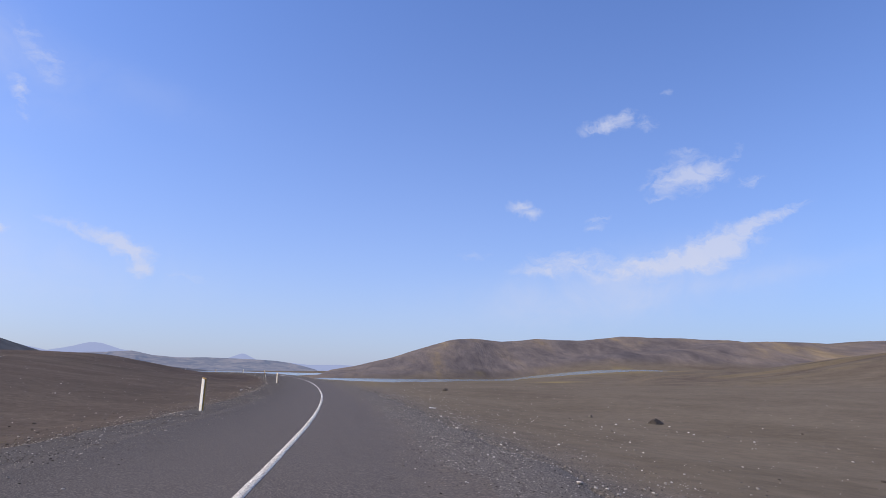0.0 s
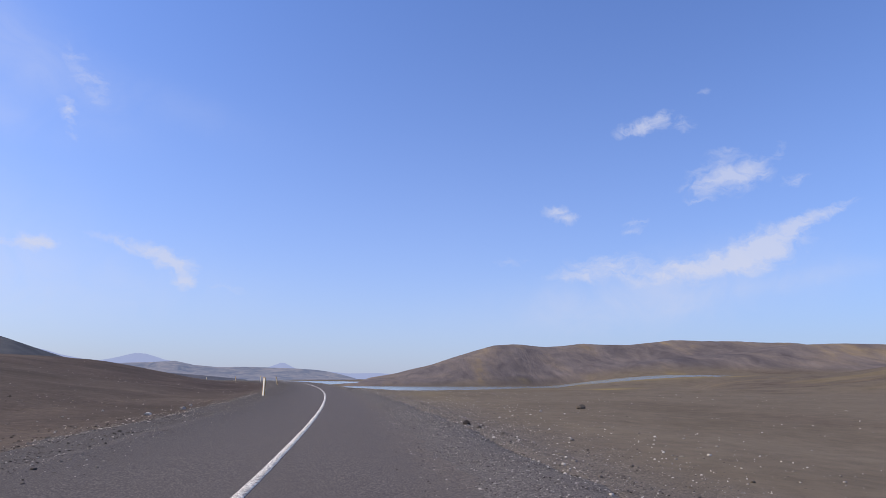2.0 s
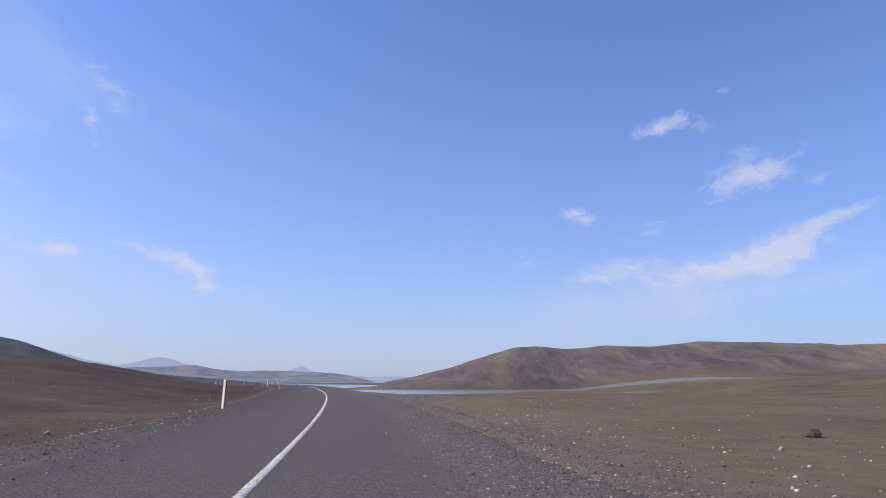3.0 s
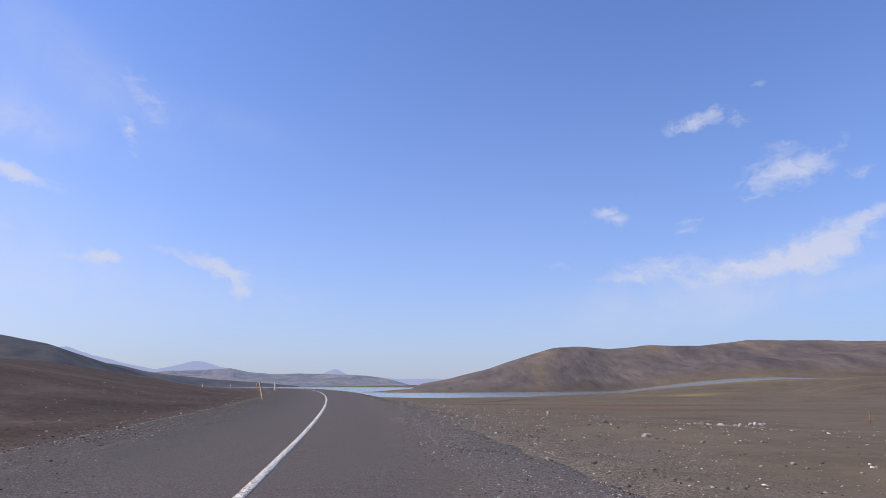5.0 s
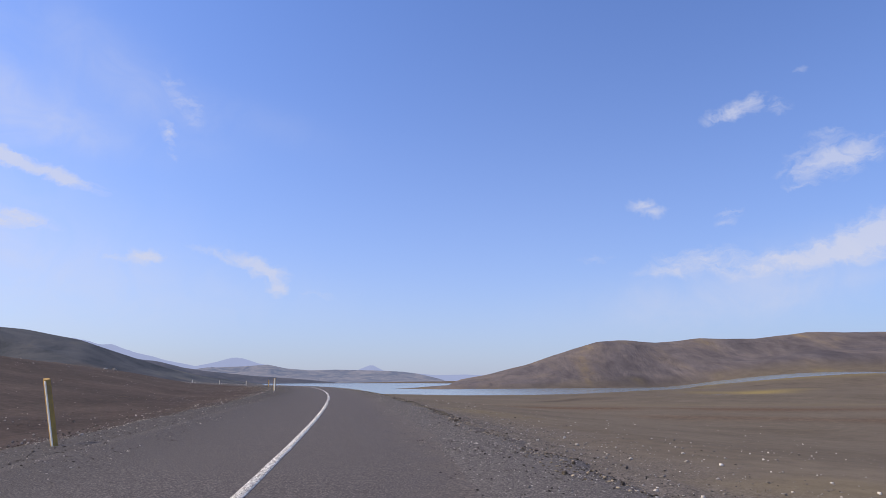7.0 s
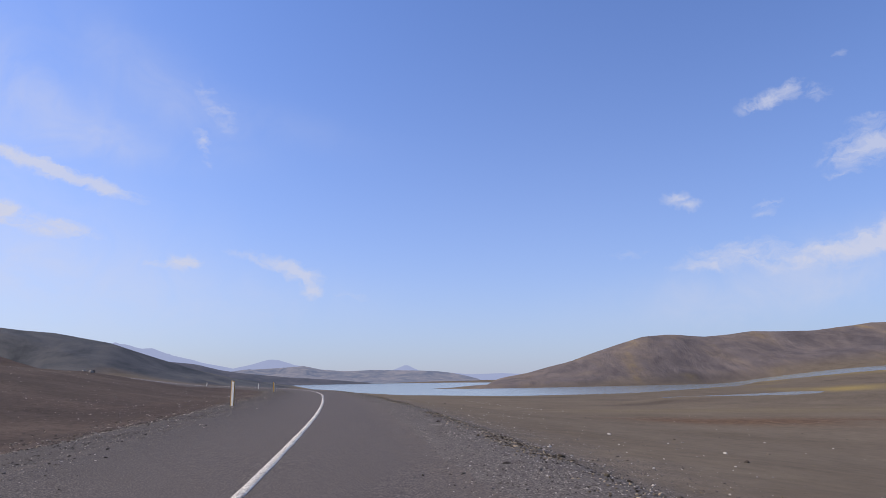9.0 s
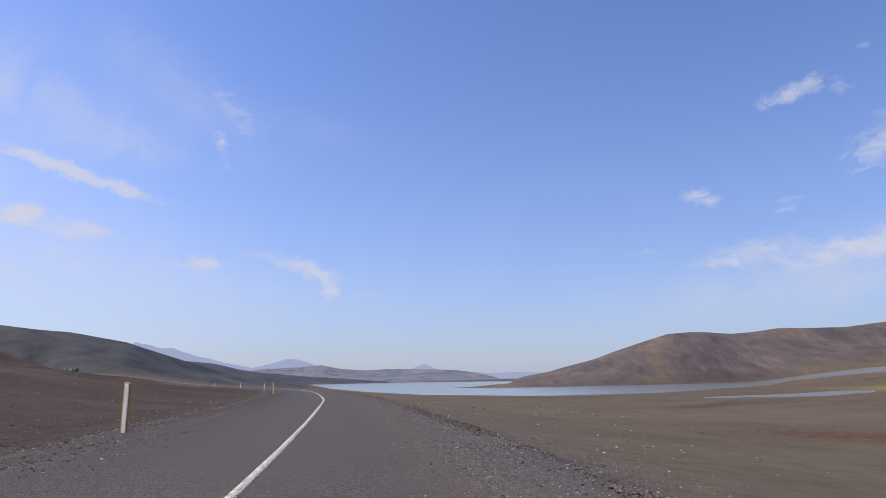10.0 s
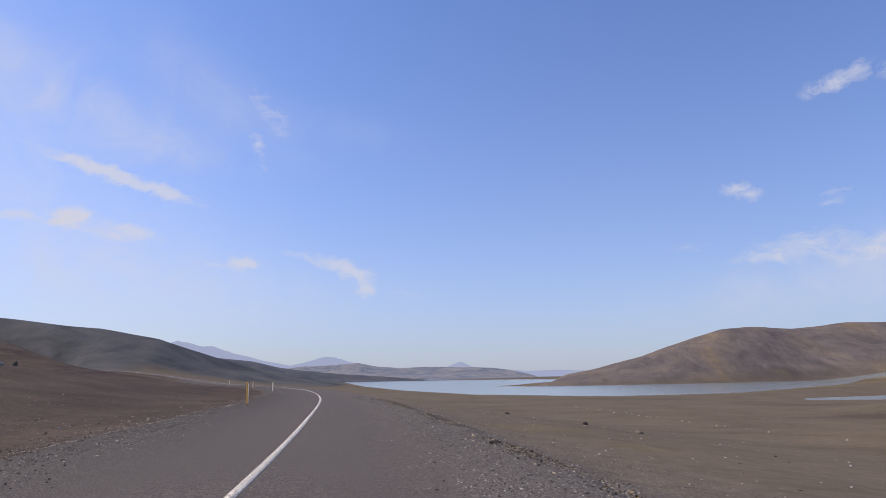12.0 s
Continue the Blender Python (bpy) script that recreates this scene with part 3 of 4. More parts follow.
line = tagged(new("centre_line", strip("centre_line", [LINE - 0.058, LINE - 0.054, LINE + 0.054, LINE + 0.058], [0, 0.006, 0.006, 0], -120, 640, 0.16, PAINT, 0.014, 0.027)),
              "solid white painted centre line, worn and speckled", "road marking", kind="structure")


RIGHT_SIDE = ([0.55, 0.8, 1.1, 1.45, 1.8, 2.1, 2.4, 2.7, 3.05, 3.5], [-0.06, -0.030, -0.014, -0.020, -0.03, -0.045, -0.07, -0.10, -0.19, -0.42], [0.2, 0.4, 0.6, 0.6, 0.8, 1, 1, 1, 1, 0.2], 61)
LEFT_SIDE = ([-6.9, -6.45, -6.0, -5.7, -5.4, -5.1, -4.75, -4.45, -4.15, -3.9], [-0.42, -0.20, -0.12, -0.10, -0.085, -0.06, -0.025, -0.009, -0.03, -0.06], [0.2, 1, 1, 1, 1, 0.8, 0.3, 0.1, 0.1, 0.1], 62)


def shoulder_z(s, lat, x, y, rows):
    """Height of a shoulder's uneven gravel."""
    offsets, drops, rough, seed = rows
    uneven = 0.022 * lumps(x, y, 0.9, seed, 3) + 0.03 * lumps(x, y, 5, seed + 1, 2)
    return np.interp(s, ROAD_S, ROAD_Z) + np.interp(lat, offsets, drops) + uneven * np.interp(lat, offsets, rough)


def outer_edge(s, lat, seed):
    """How far the shoulder's outer part runs out or in along the road."""
    return (smooth(2.0, 3.0, lat) + smooth(-5.4, -6.4, lat)) * 0.45 * lumps(s, s * 0 + seed, 3.0, seed + 2, 5, 0.7)


def shoulder(name, rows, label, bed):
    s = np.arange(-60, 420, 0.35)
    off = np.repeat(np.array(rows[0])[None, :], len(s), 0)
    ss = np.repeat(s[:, None], off.shape[1], 1)
    moved = off + outer_edge(ss, off, rows[3])
    x, y = on_road(ss, moved)
    return tagged(new(name, sheet(name, x, y, shoulder_z(ss, off, x, y, rows), bed)), label, "gravel shoulder", kind="structure")


shoulder("shoulder_right", RIGHT_SIDE, "loose grey gravel shoulder along the asphalt", GRAVEL_BED)
shoulder("shoulder_left", LEFT_SIDE, "dark gravel shoulder with coarse stones along the verge", DARK_BED)
wx, wy = np.meshgrid(np.linspace(-1700, 700, 161), np.linspace(330, 2800, 191))
lake = new("lake", sheet("lake", wx, wy, lake_level(wx, wy), WATER))
tagged(lake, "calm pale blue lake with a narrow side arm", "lake", kind="structure")
lake.name = "water"

# ---- far mountains ----


def far_range(name, rows, mat, seed, label, deep=900.0):
    """A distant range: rows of bearing, elevation angle and distance from the middle of the way."""
    rows = np.array(rows)
    b = np.arange(rows[0, 0], rows[-1, 0] + 0.01, 0.12)
    top = np.interp(b, rows[:, 0], rows[:, 2] * np.tan(np.radians(rows[:, 1])))
    dist = np.interp(b, rows[:, 0], rows[:, 2])
    q = np.linspace(-1, 1, 25)
    bb, qq = np.meshgrid(b, q, indexing="ij")
    dd = dist[:, None] + qq * deep * 0.5
    x, y = -10 + dd * np.sin(np.radians(bb)), 100 + dd * np.cos(np.radians(bb))
    fall = 1 - np.abs(qq)
    z = -6 + (top[:, None] + 6) * (fall * 0.5 + 0.5 * fall * fall * (3 - 2 * fall)) * (1 + 0.6 * lumps(x, y, 260, seed, 6, 0.6) * 4 * fall * (1 - fall) + 0.04 * lumps(x, y, 120, seed + 3, 4))
    return tagged(new(name, sheet(name, x, y, z, mat)), label, "mountain", kind="structure")


# haze is put into these materials as a bluish glow
HAZE_GLOW = (0.33, 0.41, 0.66)
BLUE = hazed_range_material("haze_glow_mountain", (0.06, 0.06, 0.07), (0.12, 0.11, 0.13), (0.385, 0.45, 0.70), 0.85)
TAN = hazed_range_material("haze_glow_hills", (0.040, 0.038, 0.038), (0.26, 0.20, 0.135), HAZE_GLOW, 0.36)
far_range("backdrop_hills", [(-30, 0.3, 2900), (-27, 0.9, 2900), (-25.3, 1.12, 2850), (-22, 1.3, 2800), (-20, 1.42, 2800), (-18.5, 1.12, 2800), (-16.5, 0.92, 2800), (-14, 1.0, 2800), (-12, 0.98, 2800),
                             (-9.5, 0.9, 2850), (-8, 0.85, 2900), (-6.7, 0.66, 2900), (-5.5, 0.4, 2900), (-4.2, 0.05, 2900)], TAN, 31, "tan and grey hills across the lake, haze put into their colour")
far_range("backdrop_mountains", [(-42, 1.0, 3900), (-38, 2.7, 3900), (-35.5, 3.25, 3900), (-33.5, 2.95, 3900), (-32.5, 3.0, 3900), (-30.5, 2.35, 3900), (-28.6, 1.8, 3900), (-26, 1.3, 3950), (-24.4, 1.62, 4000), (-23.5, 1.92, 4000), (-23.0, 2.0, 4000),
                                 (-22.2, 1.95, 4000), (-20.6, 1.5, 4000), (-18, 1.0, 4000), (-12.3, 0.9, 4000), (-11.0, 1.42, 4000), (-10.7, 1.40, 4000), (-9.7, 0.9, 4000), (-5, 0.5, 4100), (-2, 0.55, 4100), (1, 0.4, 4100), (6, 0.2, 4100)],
          BLUE, 41, "distant mountains with blue haze put into their colour", 700.0)

# dark rock with a little of the same haze glow mixed in
FOOT = hazed_range_material("haze_glow_foothill", (0.026, 0.022, 0.020), (0.080, 0.062, 0.052), HAZE_GLOW, 0.15)
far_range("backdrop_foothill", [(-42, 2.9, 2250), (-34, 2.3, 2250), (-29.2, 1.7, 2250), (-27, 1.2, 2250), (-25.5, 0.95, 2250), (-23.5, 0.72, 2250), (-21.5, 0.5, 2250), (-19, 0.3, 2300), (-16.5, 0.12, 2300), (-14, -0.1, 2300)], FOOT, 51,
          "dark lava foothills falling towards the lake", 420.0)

# ---- marker posts ----


def part(name, bm, mat, parent, label=""):
    me = bpy.data.meshes.new(name)
    bm.to_mesh(me)
    bm.free()
    me.materials.append(mat)
    ob = new(name, me)
    ob.parent = parent
    return tagged(ob, label)


def prism(outline, z0, z1, slant=0.0, bevel=0.006):
    """An upright prism over an outline, its top slanting along x."""
    bm = bmesh.new()
    low = [bm.verts.new((x, y, z0)) for x, y in outline]
    high = [bm.verts.new((x, y, z1 + slant * x)) for x, y in outline]
    n = len(outline)
    bm.faces.new(low[::-1])
    bm.faces.new(high)
    for i in range(n):
        bm.faces.new((low[i], low[(i + 1) % n], high[(i + 1) % n], high[i]))
    bmesh.ops.bevel(bm, geom=list(bm.edges), offset=bevel, segments=2, affect="EDGES", profile=0.6)
    bmesh.ops.recalc_face_normals(bm, faces=bm.faces)
    return bm


def marker_post(label, split):
    """A plastic post whose front is yellow up to the given share of its width, pale beyond."""
    post = tagged(new("marker_post"), label, "road post", "marker posts along the road")
    post.empty_display_size = 0.2
    edge = -0.054 + 0.108 * split
    part("body", prism([(-0.056, -0.018), (-0.048, -0.030), (0.050, -0.034), (0.056, -0.022), (0.044, 0.026), (-0.044, 0.030)], -0.25, 1.2, -0.45), YELLOW, post, "weathered yellow plastic body")
    part("face", prism([(edge, -0.0375), (0.0515, -0.0395), (0.0545, -0.028), (edge, -0.029)], 0.01, 1.172, -0.45, 0.002), CREAM, post, "pale cream face strip")
    return post


POSTS = [  # x, y, lean to the right, turn, yellow share of the front
    (-5.85, 23.9, 1, -42, 0.15), (-9.95, 73.7, 1, -40, 0.28), (-18.66, 122.3, -13, -36, 0.58), (-32.03, 171.2, 0, -14, 0.30), (-50.0, 219.3, -1, -10, 0.80),
    (-72.3, 264.8, 0, -10, 0.12), (-94.4, 298.8, 0, -8, 0.12), (-118.0, 329.0, 0, -6, 0.12)]
for x, y, lean, turn, split in POSTS:
    s, lat = along(np.array([x]), np.array([y]))
    way = math.degrees(float(s[0]) / RADIUS)
    look_of = "leaning yellow plastic marker post at the verge" if lean < -5 else "yellow plastic marker post at the verge" if split > 0.5 else "cream and yellow plastic marker post at the verge"
    marker_post(look_of, split).matrix_basis = pose(x, y, float(np.interp(s[0], ROAD_S, ROAD_Z)) - 0.11, 0, 0, way) @ pose(0, 0, 0, 0, lean, 0) @ pose(0, 0, 0, 0, 0, turn - way) @ Matrix.Diagonal((1.4 if lean < -5 else 1.8, 1.5, 1.0, 1.0))

# ---- rocks ----


def rock_mesh(seed, flat, mat):
    bm = bmesh.new()
    bmesh.ops.create_icosphere(bm, subdivisions=2, radius=0.5)
    for v in bm.verts:
        n = noise.noise(v.co * 2.1 + Vector((seed * 7.3, seed * 3.1, 0)))
        f = noise.noise(v.co * 5.0 + Vector((seed * 1.3, 5, seed)))
        v.co *= 1 + 0.5 * n + 0.22 * f
        v.co.z *= flat
        v.co.z = max(v.co.z, -0.22 * flat)
    me = bpy.data.meshes.new("rock")
    bm.to_mesh(me)
    bm.free()
    me.materials.append(mat)
    return me


SHAPES = (0.7, 0.85, 0.5, 1.0, 0.75, 0.6)
ROCKS = [rock_mesh(i, f, ROCK) for i, f in enumerate(SHAPES)]
PALE_ROCKS = [rock_mesh(i + 9, f, PALE_ROCK) for i, f in enumerate(SHAPES)]


def rock(x, y, size, kind=0, turn=0.0, label="rough grey lava rock lying on bare sand", tall=1.0, sink=0.06):
    ob = new("rock", (PALE_ROCKS if label.startswith("pale") else ROCKS)[kind % len(ROCKS)])
    ob.matrix_basis = pose(x, y, ground_at(x, y) + size * (0.12 - sink), 4, 3, turn) @ Matrix.Diagonal((size, size * 0.8, size * tall, 1))
    return tagged(ob, label, "rock", "loose rocks beside the road")


rock(17.2, 35.5, 0.95, 2, 20, "broad flat brown rock half sunk in sand")
rock(14.3, 38.4, 0.34, 3, 70, "light brown rounded rock on bare sand")
rock(8.6, 65.8, 0.55, 5, 10, "dark flat rock on bare sand")
rock(-0.15, 104.5, 0.25, 1, 30, "pale jagged rock at the foot of the bank")
rock(-0.4, 117.1, 0.26, 3, 80, "pale upright rock at the foot of the bank")
rock(-1.35, 95.4, 0.22, 0, 140, "pale jagged rock at the foot of the bank")
rock(1.0, 52.0, 0.24, 4, 0, "dark rock on the gravel bank")
rock(1.25, 50.8, 0.2, 2, 50, "dark rock on the gravel bank")
rock(-10.85, 57.8, 0.24, 0, 20, "pale jagged stone lying beside the gravel verge")
rock(-10.6, 60.9, 0.30, 4, 75, "pale jagged stone lying beside the gravel verge")
rock(-11.7, 65.2, 0.22, 1, 130, "pale jagged stone lying beside the gravel verge")
rock(-97.0, 247.8, 0.6, 3, 30, "dark upright boulder on the moor", 1.6, 0.0)
rock(-98.3, 247.2, 0.6, 2, 80, "pale low boulder on the moor")
rock(-99.3, 248.2, 0.5, 5, 10, "pale low boulder on the moor")
rock(-93.1, 242.2, 0.9, 1, 0, "pale boulder on the moor")
for x, y, size, kind, turn in ((-40.3, 263.0, 0.7, 2, 10), (-31.2, 239.0, 0.6, 5, 60), (-28.4, 223.0, 0.55, 2, 130)):
    rock(x, y, size, kind, turn, "low dark rock lying on bare sand")
rng = random.Random(7)
for n in range(30):
    u = rng.random() ** 0.8
    rock(-12.0 - 24.0 * u + rng.uniform(-1, 1), 238.0 + 92.0 * u + rng.uniform(-1.5, 1.5), rng.uniform(0.16, 0.34), rng.randrange(6), rng.uniform(0, 360), "pale stone in a faint line of stones across the sand")
for n in range(34):
    u = rng.random()
    rock(4.2 + 6.9 * u + rng.uniform(-0.3, 0.3), 108.0 + 7.5 * u + rng.uniform(-0.3, 0.3), rng.uniform(0.12, 0.3), rng.randrange(6), rng.uniform(0, 360), "pale stone in a row of stones on sand")
for n in range(130):
    st = rng.uniform(6, 235)
    lat = rng.choice((-1, 1, 1)) * rng.uniform(6.5, 30)
    if lat < 0:
        lat -= 3.0
    x, y = on_road(np.array([st]), np.array([lat]))
    rock(float(x[0]), float(y[0]), rng.uniform(0.07, 0.15), rng.randrange(6), rng.uniform(0, 360), *(("pale weathered rock lying on bare sand",) if rng.random() < 0.6 else ()))

# ---- stake, stick and litter ----
stake = tagged(new("marker_stake"), "thin yellow stake with a red foot on the plain", "stake")
part("shaft", prism([(-0.035, -0.02), (0.035, -0.02), (0.035, 0.02), (-0.035, 0.02)], 0.34, 1.15), YELLOW, stake)
RED = plastic_material("red_plastic", (0.42, 0.06, 0.03), (0.25, 0.06, 0.04))
part("foot", prism([(-0.038, -0.023), (0.038, -0.023), (0.038, 0.023), (-0.038, 0.023)], -0.2, 0.35), RED, stake, "faded red foot")
stake.matrix_basis = pose(23.6, 125.8, ground_at(23.6, 125.8), 0, 0, 20) @ Matrix.Diagonal((0.8, 0.8, 0.75, 1))


def lying_stick(x, y, size, turn, mat, name, label, category):
    bm = bmesh.new()
    bmesh.ops.create_cone(bm, cap_ends=True, segments=8, radius1=0.022, radius2=0.014, depth=size)
    bmesh.ops.rotate(bm, verts=bm.verts, cent=(0, 0, 0), matrix=Matrix.Rotation(radians(90), 3, "Y"))
    for v in bm.verts:
        v.co.y += 0.03 * math.sin(v.co.x * 5)
    me = bpy.data.meshes.new(name)
    bm.to_mesh(me)
    bm.free()
    me.materials.append(mat)
    ob = tagged(new(name, me), label, category)
    ob.matrix_basis = pose(x, y, ground_at(x, y) + 0.03, 0, 0, turn)
    return ob


lying_stick(3.9, 35.2, 0.6, -62, WHITE, "stick", "bleached white stick lying on the gravel bank", "stick")
scrap = tagged(new("paper_scrap", ROCKS[2]), "crumpled white scrap lying on the gravel shoulder", "litter")
scrap.matrix_basis = pose(-18.2, 150.6, ground_at(-18.2, 150.6) + 0.29, 10, 0, 30) @ Matrix.Diagonal((0.14, 0.1, 0.1, 1))

# ---- gravel and grass ----


def stones(name, x, y, z, size, mat, seed, label, category):
    """Many small angular stones as one mesh."""
    r = np.random.RandomState(seed)
    n = len(x)
    cube = np.array([(-1, -1, -1), (1, -1, -1), (1, 1, -1), (-1, 1, -1), (-1, -1, 1), (1, -1, 1), (1, 1, 1), (-1, 1, 1)], float) * 0.5
    v = cube[None] * (1 + r.uniform(-0.45, 0.25, (n, 8, 3)))
    v[:, 4:, :2] *= 0.72
    v *= r.uniform(0.6, 1.3, (n, 1, 3)) * np.array([1.0, 0.85, 0.50])
    a, b = r.uniform(0, 2 * math.pi, n), r.uniform(-0.5, 0.5, n)
    ca, sa, cb, sb = np.cos(a)[:, None], np.sin(a)[:, None], np.cos(b)[:, None], np.sin(b)[:, None]
    x1, z1 = v[..., 0] * cb + v[..., 2] * sb, v[..., 2] * cb - v[..., 0] * sb
    v = np.stack([x1 * ca - v[..., 1] * sa, x1 * sa + v[..., 1] * ca, z1], -1) * size[:, None, None]
    v += np.stack([x, y, z + 0.12 * size], -1)[:, None]
    quads = np.array([(0, 3, 2, 1), (4, 5, 6, 7), (0, 1, 5, 4), (1, 2, 6, 5), (2, 3, 7, 6), (3, 0, 4, 7)])
    f = (quads[None] + 8 * np.arange(n)[:, None, None]).reshape(-1)
    me = bpy.data.meshes.new(name)
    me.vertices.add(8 * n)
    me.vertices.foreach_set("co", v.reshape(-1))
    me.loops.add(len(f))
    me.loops.foreach_set("vertex_index", f.astype(np.int32))
    me.polygons.add(6 * n)
    me.polygons.foreach_set("loop_start", np.arange(0, 24 * n, 4, dtype=np.int32))
    me.update(calc_edges=True)
    me.validate()
    me.materials.append(mat)
    return tagged(new(name, me), label, category, kind="stuff")


def road_z(s):
    return np.interp(s, ROAD_S, ROAD_Z)


def scatter(seed, n, s0, s1, lat0, lat1, power=1.0):
    r = np.random.RandomState(seed)
    s, lat = r.uniform(s0, s1, n), lat0 + (lat1 - lat0) * r.uniform(0, 1, n) ** power
    x, y = on_road(s, lat)
    return r, s, lat, x, y


def top_z(s, lat, x, y):
    """Height of whatever lies on top: asphalt, shoulder or bare ground."""
    rows = RIGHT_SIDE if lat.mean() > 0 else LEFT_SIDE
    back = lat - outer_edge(s, lat, rows[3])
    bed = shoulder_z(s, back, x, y, rows)
    asphalt = road_z(s) + np.interp(lat, [EDGE_L - 0.12, EDGE_L, -2.4, -1.2, 0.0, EDGE_R, EDGE_R + 0.7], [-0.1, 0, 0.02, 0.026, 0.02, 0, -0.05])
    top = np.maximum(bed, np.where((lat > EDGE_L - 0.1) & (lat < EDGE_R + 0.65), asphalt, -99))
    bare = ground_z(x, y)
    return np.where((back > 3.5) | (back < -6.9), bare, np.maximum(top, np.where((lat > 2.9) | (lat < -6.2), bare, -99)))


# right shoulder: fine gravel that thins out over the sand
r, s_, l_, x_, y_ = scatter(71, 190000, 0, 236, 0.45, 6.5, 1.3)
keep = r.uniform(0, 1, len(x_)) < (0.35 + 0.65 * smooth(-0.3, 0.3, lumps(x_, y_, 2.2, 72))) * (0.06 + 0.94 * smooth(0.5, 1.9, l_)) * smooth(8.0, 2.2, l_ + 1.5 * lumps(x_, y_, 5, 92))
stones("gravel", x_[keep], y_[keep], top_z(s_, l_, x_, y_)[keep], (r.gamma(1.3, 0.0050, len(x_)) + 0.010)[keep], PEBBLE, 73, "loose grey and brown gravel on the road shoulder", "gravel")


def chips(name, x, y, z, size, mat, seed, label, category):
    """Very many fine angular chips as one mesh."""
    r = np.random.RandomState(seed)
    n = len(x)
    a = r.uniform(0, 2 * math.pi, (n, 1)) + np.array([0, 1.6, 3.1, 4.7]) + r.uniform(-0.4, 0.4, (n, 4))
    reach = size[:, None] * r.uniform(0.4, 0.75, (n, 4))
    v = np.empty((n, 5, 3))
    v[:, :4, 0], v[:, :4, 1], v[:, :4, 2] = x[:, None] + reach * np.cos(a), y[:, None] + reach * np.sin(a), z[:, None] - 0.004
    v[:, 4, 0], v[:, 4, 1], v[:, 4, 2] = x + size * r.uniform(-0.2, 0.2, n), y + size * r.uniform(-0.2, 0.2, n), z + size * r.uniform(0.12, 0.38, n)
    f = (np.array([0, 1, 4, 1, 2, 4, 2, 3, 4, 3, 0, 4])[None] + 5 * np.arange(n)[:, None]).reshape(-1)
    me = bpy.data.meshes.new(name)
    me.vertices.add(5 * n)
    me.vertices.foreach_set("co", v.reshape(-1))
    me.loops.add(len(f))
    me.loops.foreach_set("vertex_index", f.astype(np.int32))
    me.polygons.add(4 * n)
    me.polygons.foreach_set("loop_start", np.arange(0, 12 * n, 3, dtype=np.int32))
    me.update(calc_edges=True)
    me.materials.append(mat)
    return tagged(new(name, me), label, category, kind="stuff")


# fine chips between the stones, in drifts
r, s_, l_, x_, y_ = scatter(94, 380000, 0, 232, 0.6, 4.2, 1.15)
keep = r.uniform(0, 1, len(x_)) < (0.2 + 0.8 * smooth(-0.35, 0.3, lumps(x_, y_, 2.6, 95))) * (0.05 + 0.65 * smooth(0.6, 2.0, l_)) * smooth(4.2, 2.6, l_)
chips("gravel", x_[keep], y_[keep], top_z(s_, l_, x_, y_)[keep], (r.gamma(1.8, 0.0055, len(x_)) + 0.014)[keep], CHIP, 96, "fine grey gravel chips on the road shoulder", "gravel")
# left shoulder
r, s_, l_, x_, y_ = scatter(74, 150000, 4, 250, -7.6, -2.8, 1.0)
keep = r.uniform(0, 1, len(x_)) < (0.35 + 0.65 * smooth(-0.2, 0.3, lumps(x_, y_, 2.5, 75))) * (0.02 + 0.98 * smooth(-2.9, -4.7, l_)) * (0.25 + 0.75 * smooth(-7.2, -6.4, l_))
stones("gravel", x_[keep], y_[keep], top_z(s_, l_, x_, y_)[keep], (r.gamma(1.4, 0.0060, len(x_)) + 0.010)[keep], DARK_PEBBLE, 76, "dark coarse gravel on the road shoulder", "gravel")
# pale fines washed out along the left shoulder's outer edge
r, s_, l_, x_, y_ = scatter(100, 60000, 4, 250, -6.9, -5.7, 1.0)
keep = r.uniform(0, 1, len(x_)) < np.exp(-((l_ + 6.25 - 0.25 * lumps(s_, s_ * 0, 9, 101)) / 0.16) ** 2) * smooth(-0.7, 0.2, lumps(x_, y_, 4, 102))
chips("gravel", x_[keep], y_[keep], top_z(s_, l_, x_, y_)[keep], (r.gamma(1.6, 0.008, len(x_)) + 0.012)[keep], PALE, 103, "pale fine gravel along the outer edge of the shoulder", "gravel")
# dark coarse stones along the right bank
r, s_, l_, x_, y_ = scatter(77, 120000, 100, 235, 1.9, 4.4, 1.0)
keep = r.uniform(0, 1, len(x_)) < np.exp(-((l_ - 2.85 - 0.3 * lumps(s_, s_ * 0, 12, 78)) / 0.42) ** 2) * 0.85 * smooth(104, 150, s_) * smooth(-0.5, 0.3, lumps(x_, y_, 3, 93))
stones("bank_stones", x_[keep], y_[keep], top_z(s_, l_, x_, y_)[keep], (r.gamma(1.4, 0.0095, len(x_)) + 0.012)[keep], BANK, 79, "coarse yellow-brown and dark stones along the edge of the bank", "stones")
# pale stones strewn over the plain and the moor
r, s_, l_, x_, y_ = scatter(80, 90000, 0, 250, 2.4, 46, 2.0)
stony = 0.10 + 0.55 * smooth(-0.05, 0.5, lumps(x_, y_, 13, 81)) * smooth(30, 8, l_) + 0.55 * smooth(14, 4, l_) + 0.7 * np.exp(-((s_ - 112) / 20) ** 2 - ((l_ - 13) / 6) ** 2)
stony = stony * (1 - 0.65 * smooth(112, 135, s_))
keep = r.uniform(0, 1, len(x_)) < 0.62 * stony
stones("plain_stones", x_[keep], y_[keep], ground_z(x_, y_)[keep], np.minimum(r.gamma(1.1, 0.017, len(x_)) + 0.013, 0.085)[keep], PALE, 82, "small pale stones strewn over brown sand", "stones")
r, s_, l_, x_, y_ = scatter(97, 2600, 8, 125, 5, 34, 1.2)
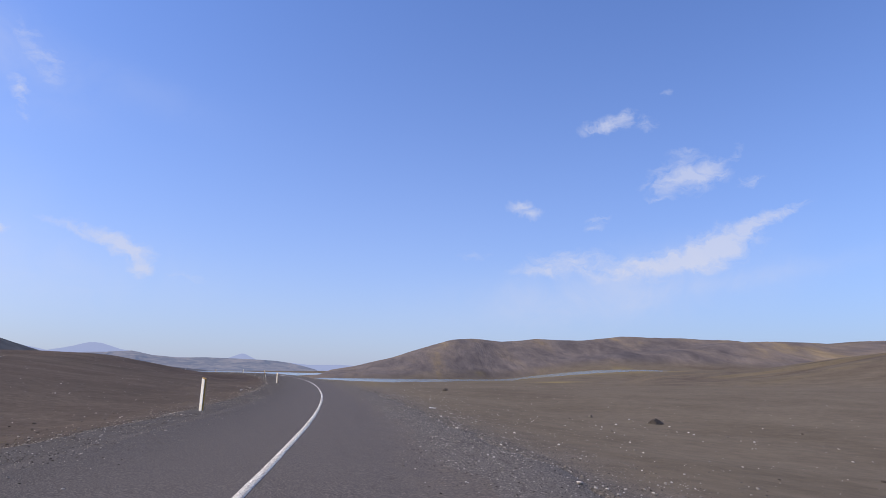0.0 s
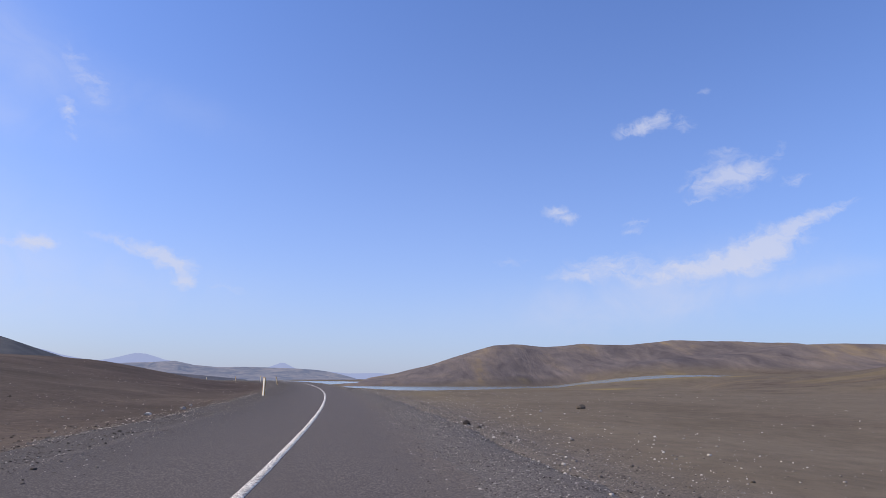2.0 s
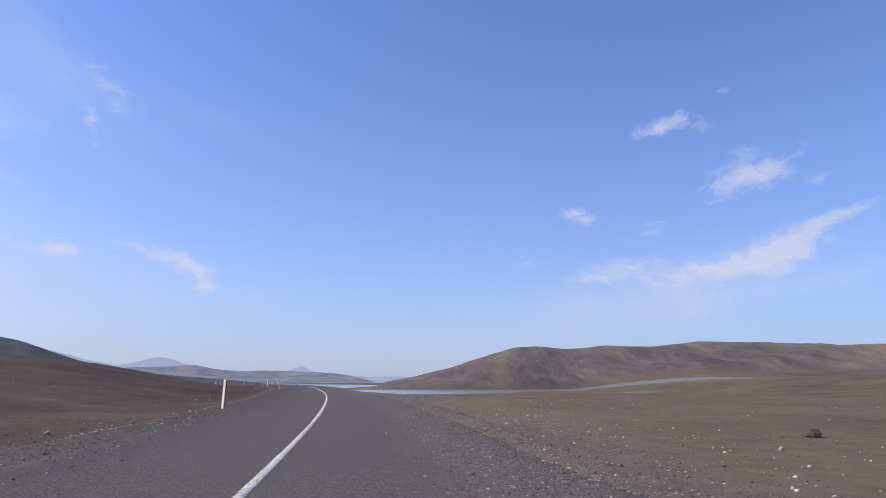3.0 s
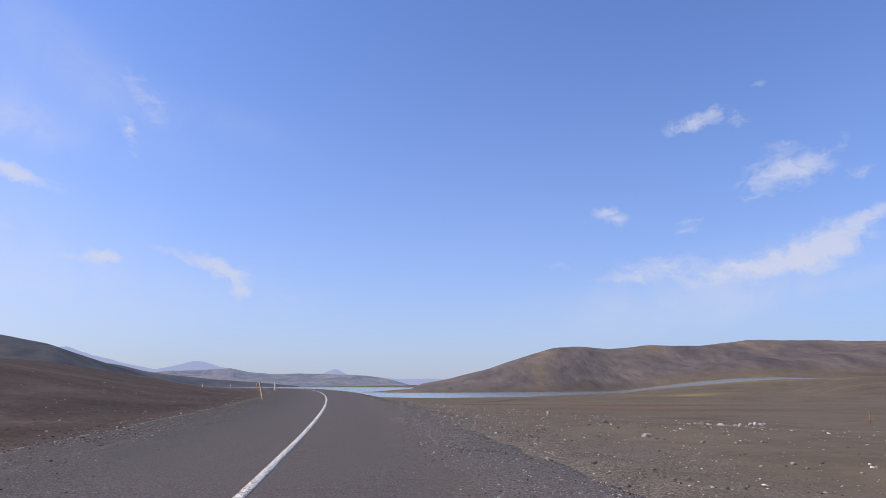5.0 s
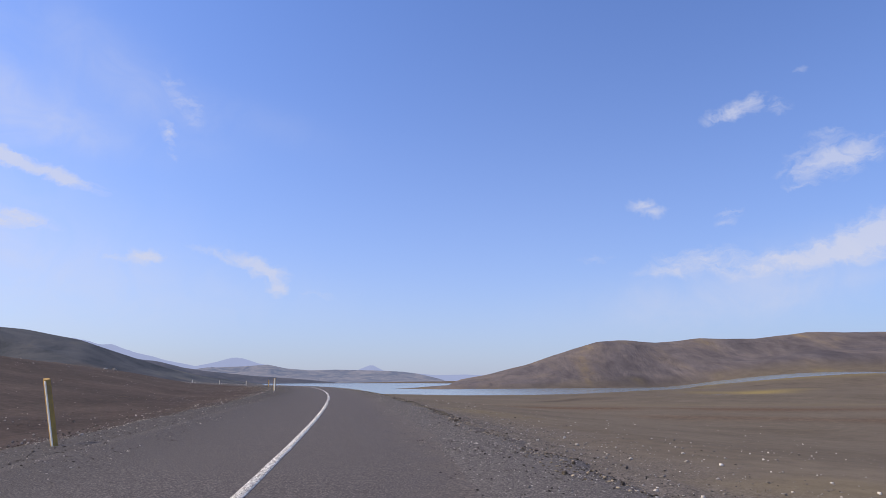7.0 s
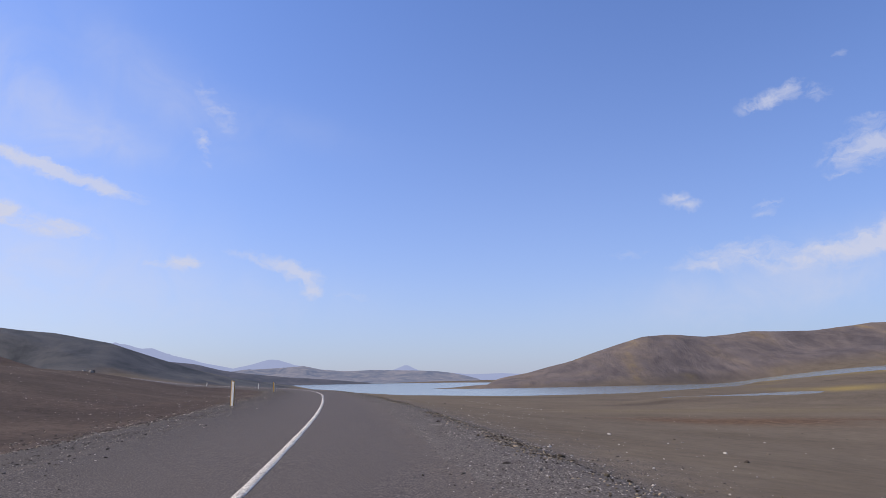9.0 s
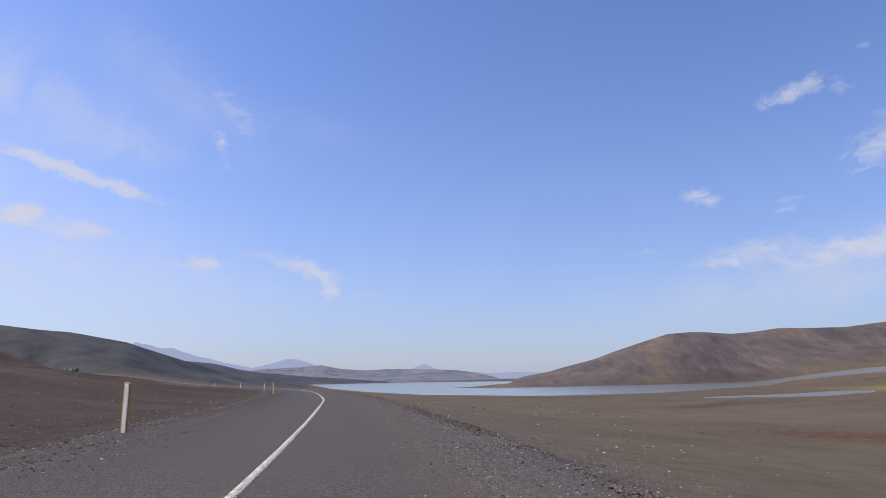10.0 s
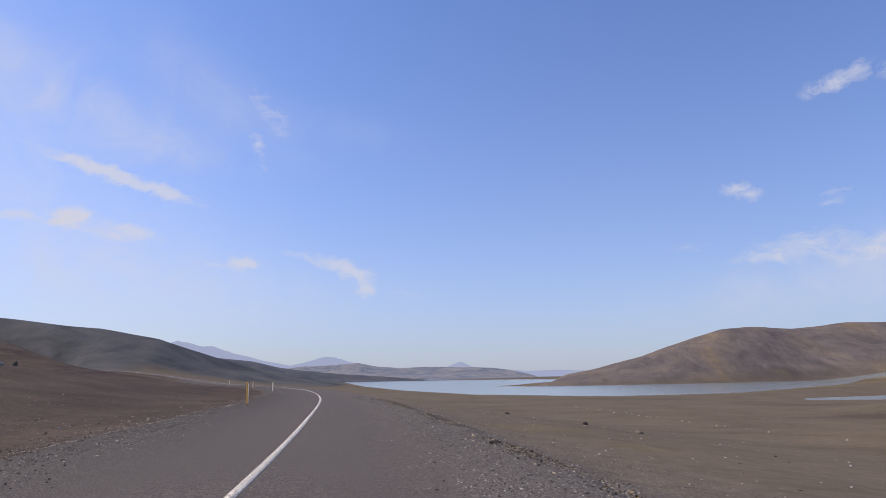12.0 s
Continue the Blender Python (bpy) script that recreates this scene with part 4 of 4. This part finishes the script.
keep = r.uniform(0, 1, len(x_)) < 0.03 + 0.75 * smooth(-0.1, 0.5, lumps(x_, y_, 12, 98)) * smooth(62, 30, s_)
stones("plain_stones", x_[keep], y_[keep], ground_z(x_, y_)[keep], np.minimum(r.gamma(1.6, 0.022, len(x_)) + 0.025, 0.12)[keep], PALE, 99, "scattered pale fist-sized stones on brown sand", "stones")
r, s_, l_, x_, y_ = scatter(83, 60000, 4, 260, -6.2, -48, 1.7)
keep = r.uniform(0, 1, len(x_)) < 0.10 + 0.6 * smooth(0.0, 0.5, lumps(x_, y_, 11, 84)) + 0.3 * smooth(-12, -7, l_)
stones("moor_stones", x_[keep], y_[keep], ground_z(x_, y_)[keep], np.minimum(r.gamma(1.2, 0.018, len(x_)) + 0.014, 0.08)[keep], MOOR_STONE, 85, "pale and grey stones strewn over the dark moor", "stones")


def tufts(name, x, y, z, seed, label):
    """Low tufts of dry blades as one mesh."""
    r = np.random.RandomState(seed)
    n, k = len(x), 16
    a = r.uniform(0, 2 * math.pi, (n, k))
    h = r.uniform(0.015, 0.055, (n, k))
    lean = r.uniform(0.3, 1.0, (n, k))
    root = np.stack([x[:, None] + 0.09 * np.cos(a * 3), y[:, None] + 0.09 * np.sin(a * 5), np.repeat(z[:, None], k, 1) - 0.01], -1)
    tip = root + np.stack([h * lean * np.cos(a), h * lean * np.sin(a), h], -1)
    wide = np.stack([-np.sin(a), np.cos(a), 0 * a], -1) * 0.003
    v = np.stack([root - wide, root + wide, tip], 2).reshape(-1, 3)
    f = np.arange(len(v)).reshape(-1, 3)
    return tagged(new(name, mesh_from(name, v.tolist(), f.tolist(), GRASS, False)), label, "grass", kind="stuff")


r, s_, l_, x_, y_ = scatter(86, 9000, 4, 250, 3.6, 12, 1.4)
keep = r.uniform(0, 1, len(x_)) < 0.2 * smooth(0.2, 0.6, lumps(x_, y_, 9, 87))
tufts("dry_grass", x_[keep], y_[keep], ground_z(x_, y_)[keep], 88, "sparse dry yellow grass on the bank")
r, s_, l_, x_, y_ = scatter(89, 9000, 4, 260, -6.4, -16, 1.4)
keep = r.uniform(0, 1, len(x_)) < 0.3 * smooth(0.15, 0.6, lumps(x_, y_, 8, 90))
tufts("dry_grass", x_[keep], y_[keep], ground_z(x_, y_)[keep], 91, "sparse dry yellow grass beyond the verge")
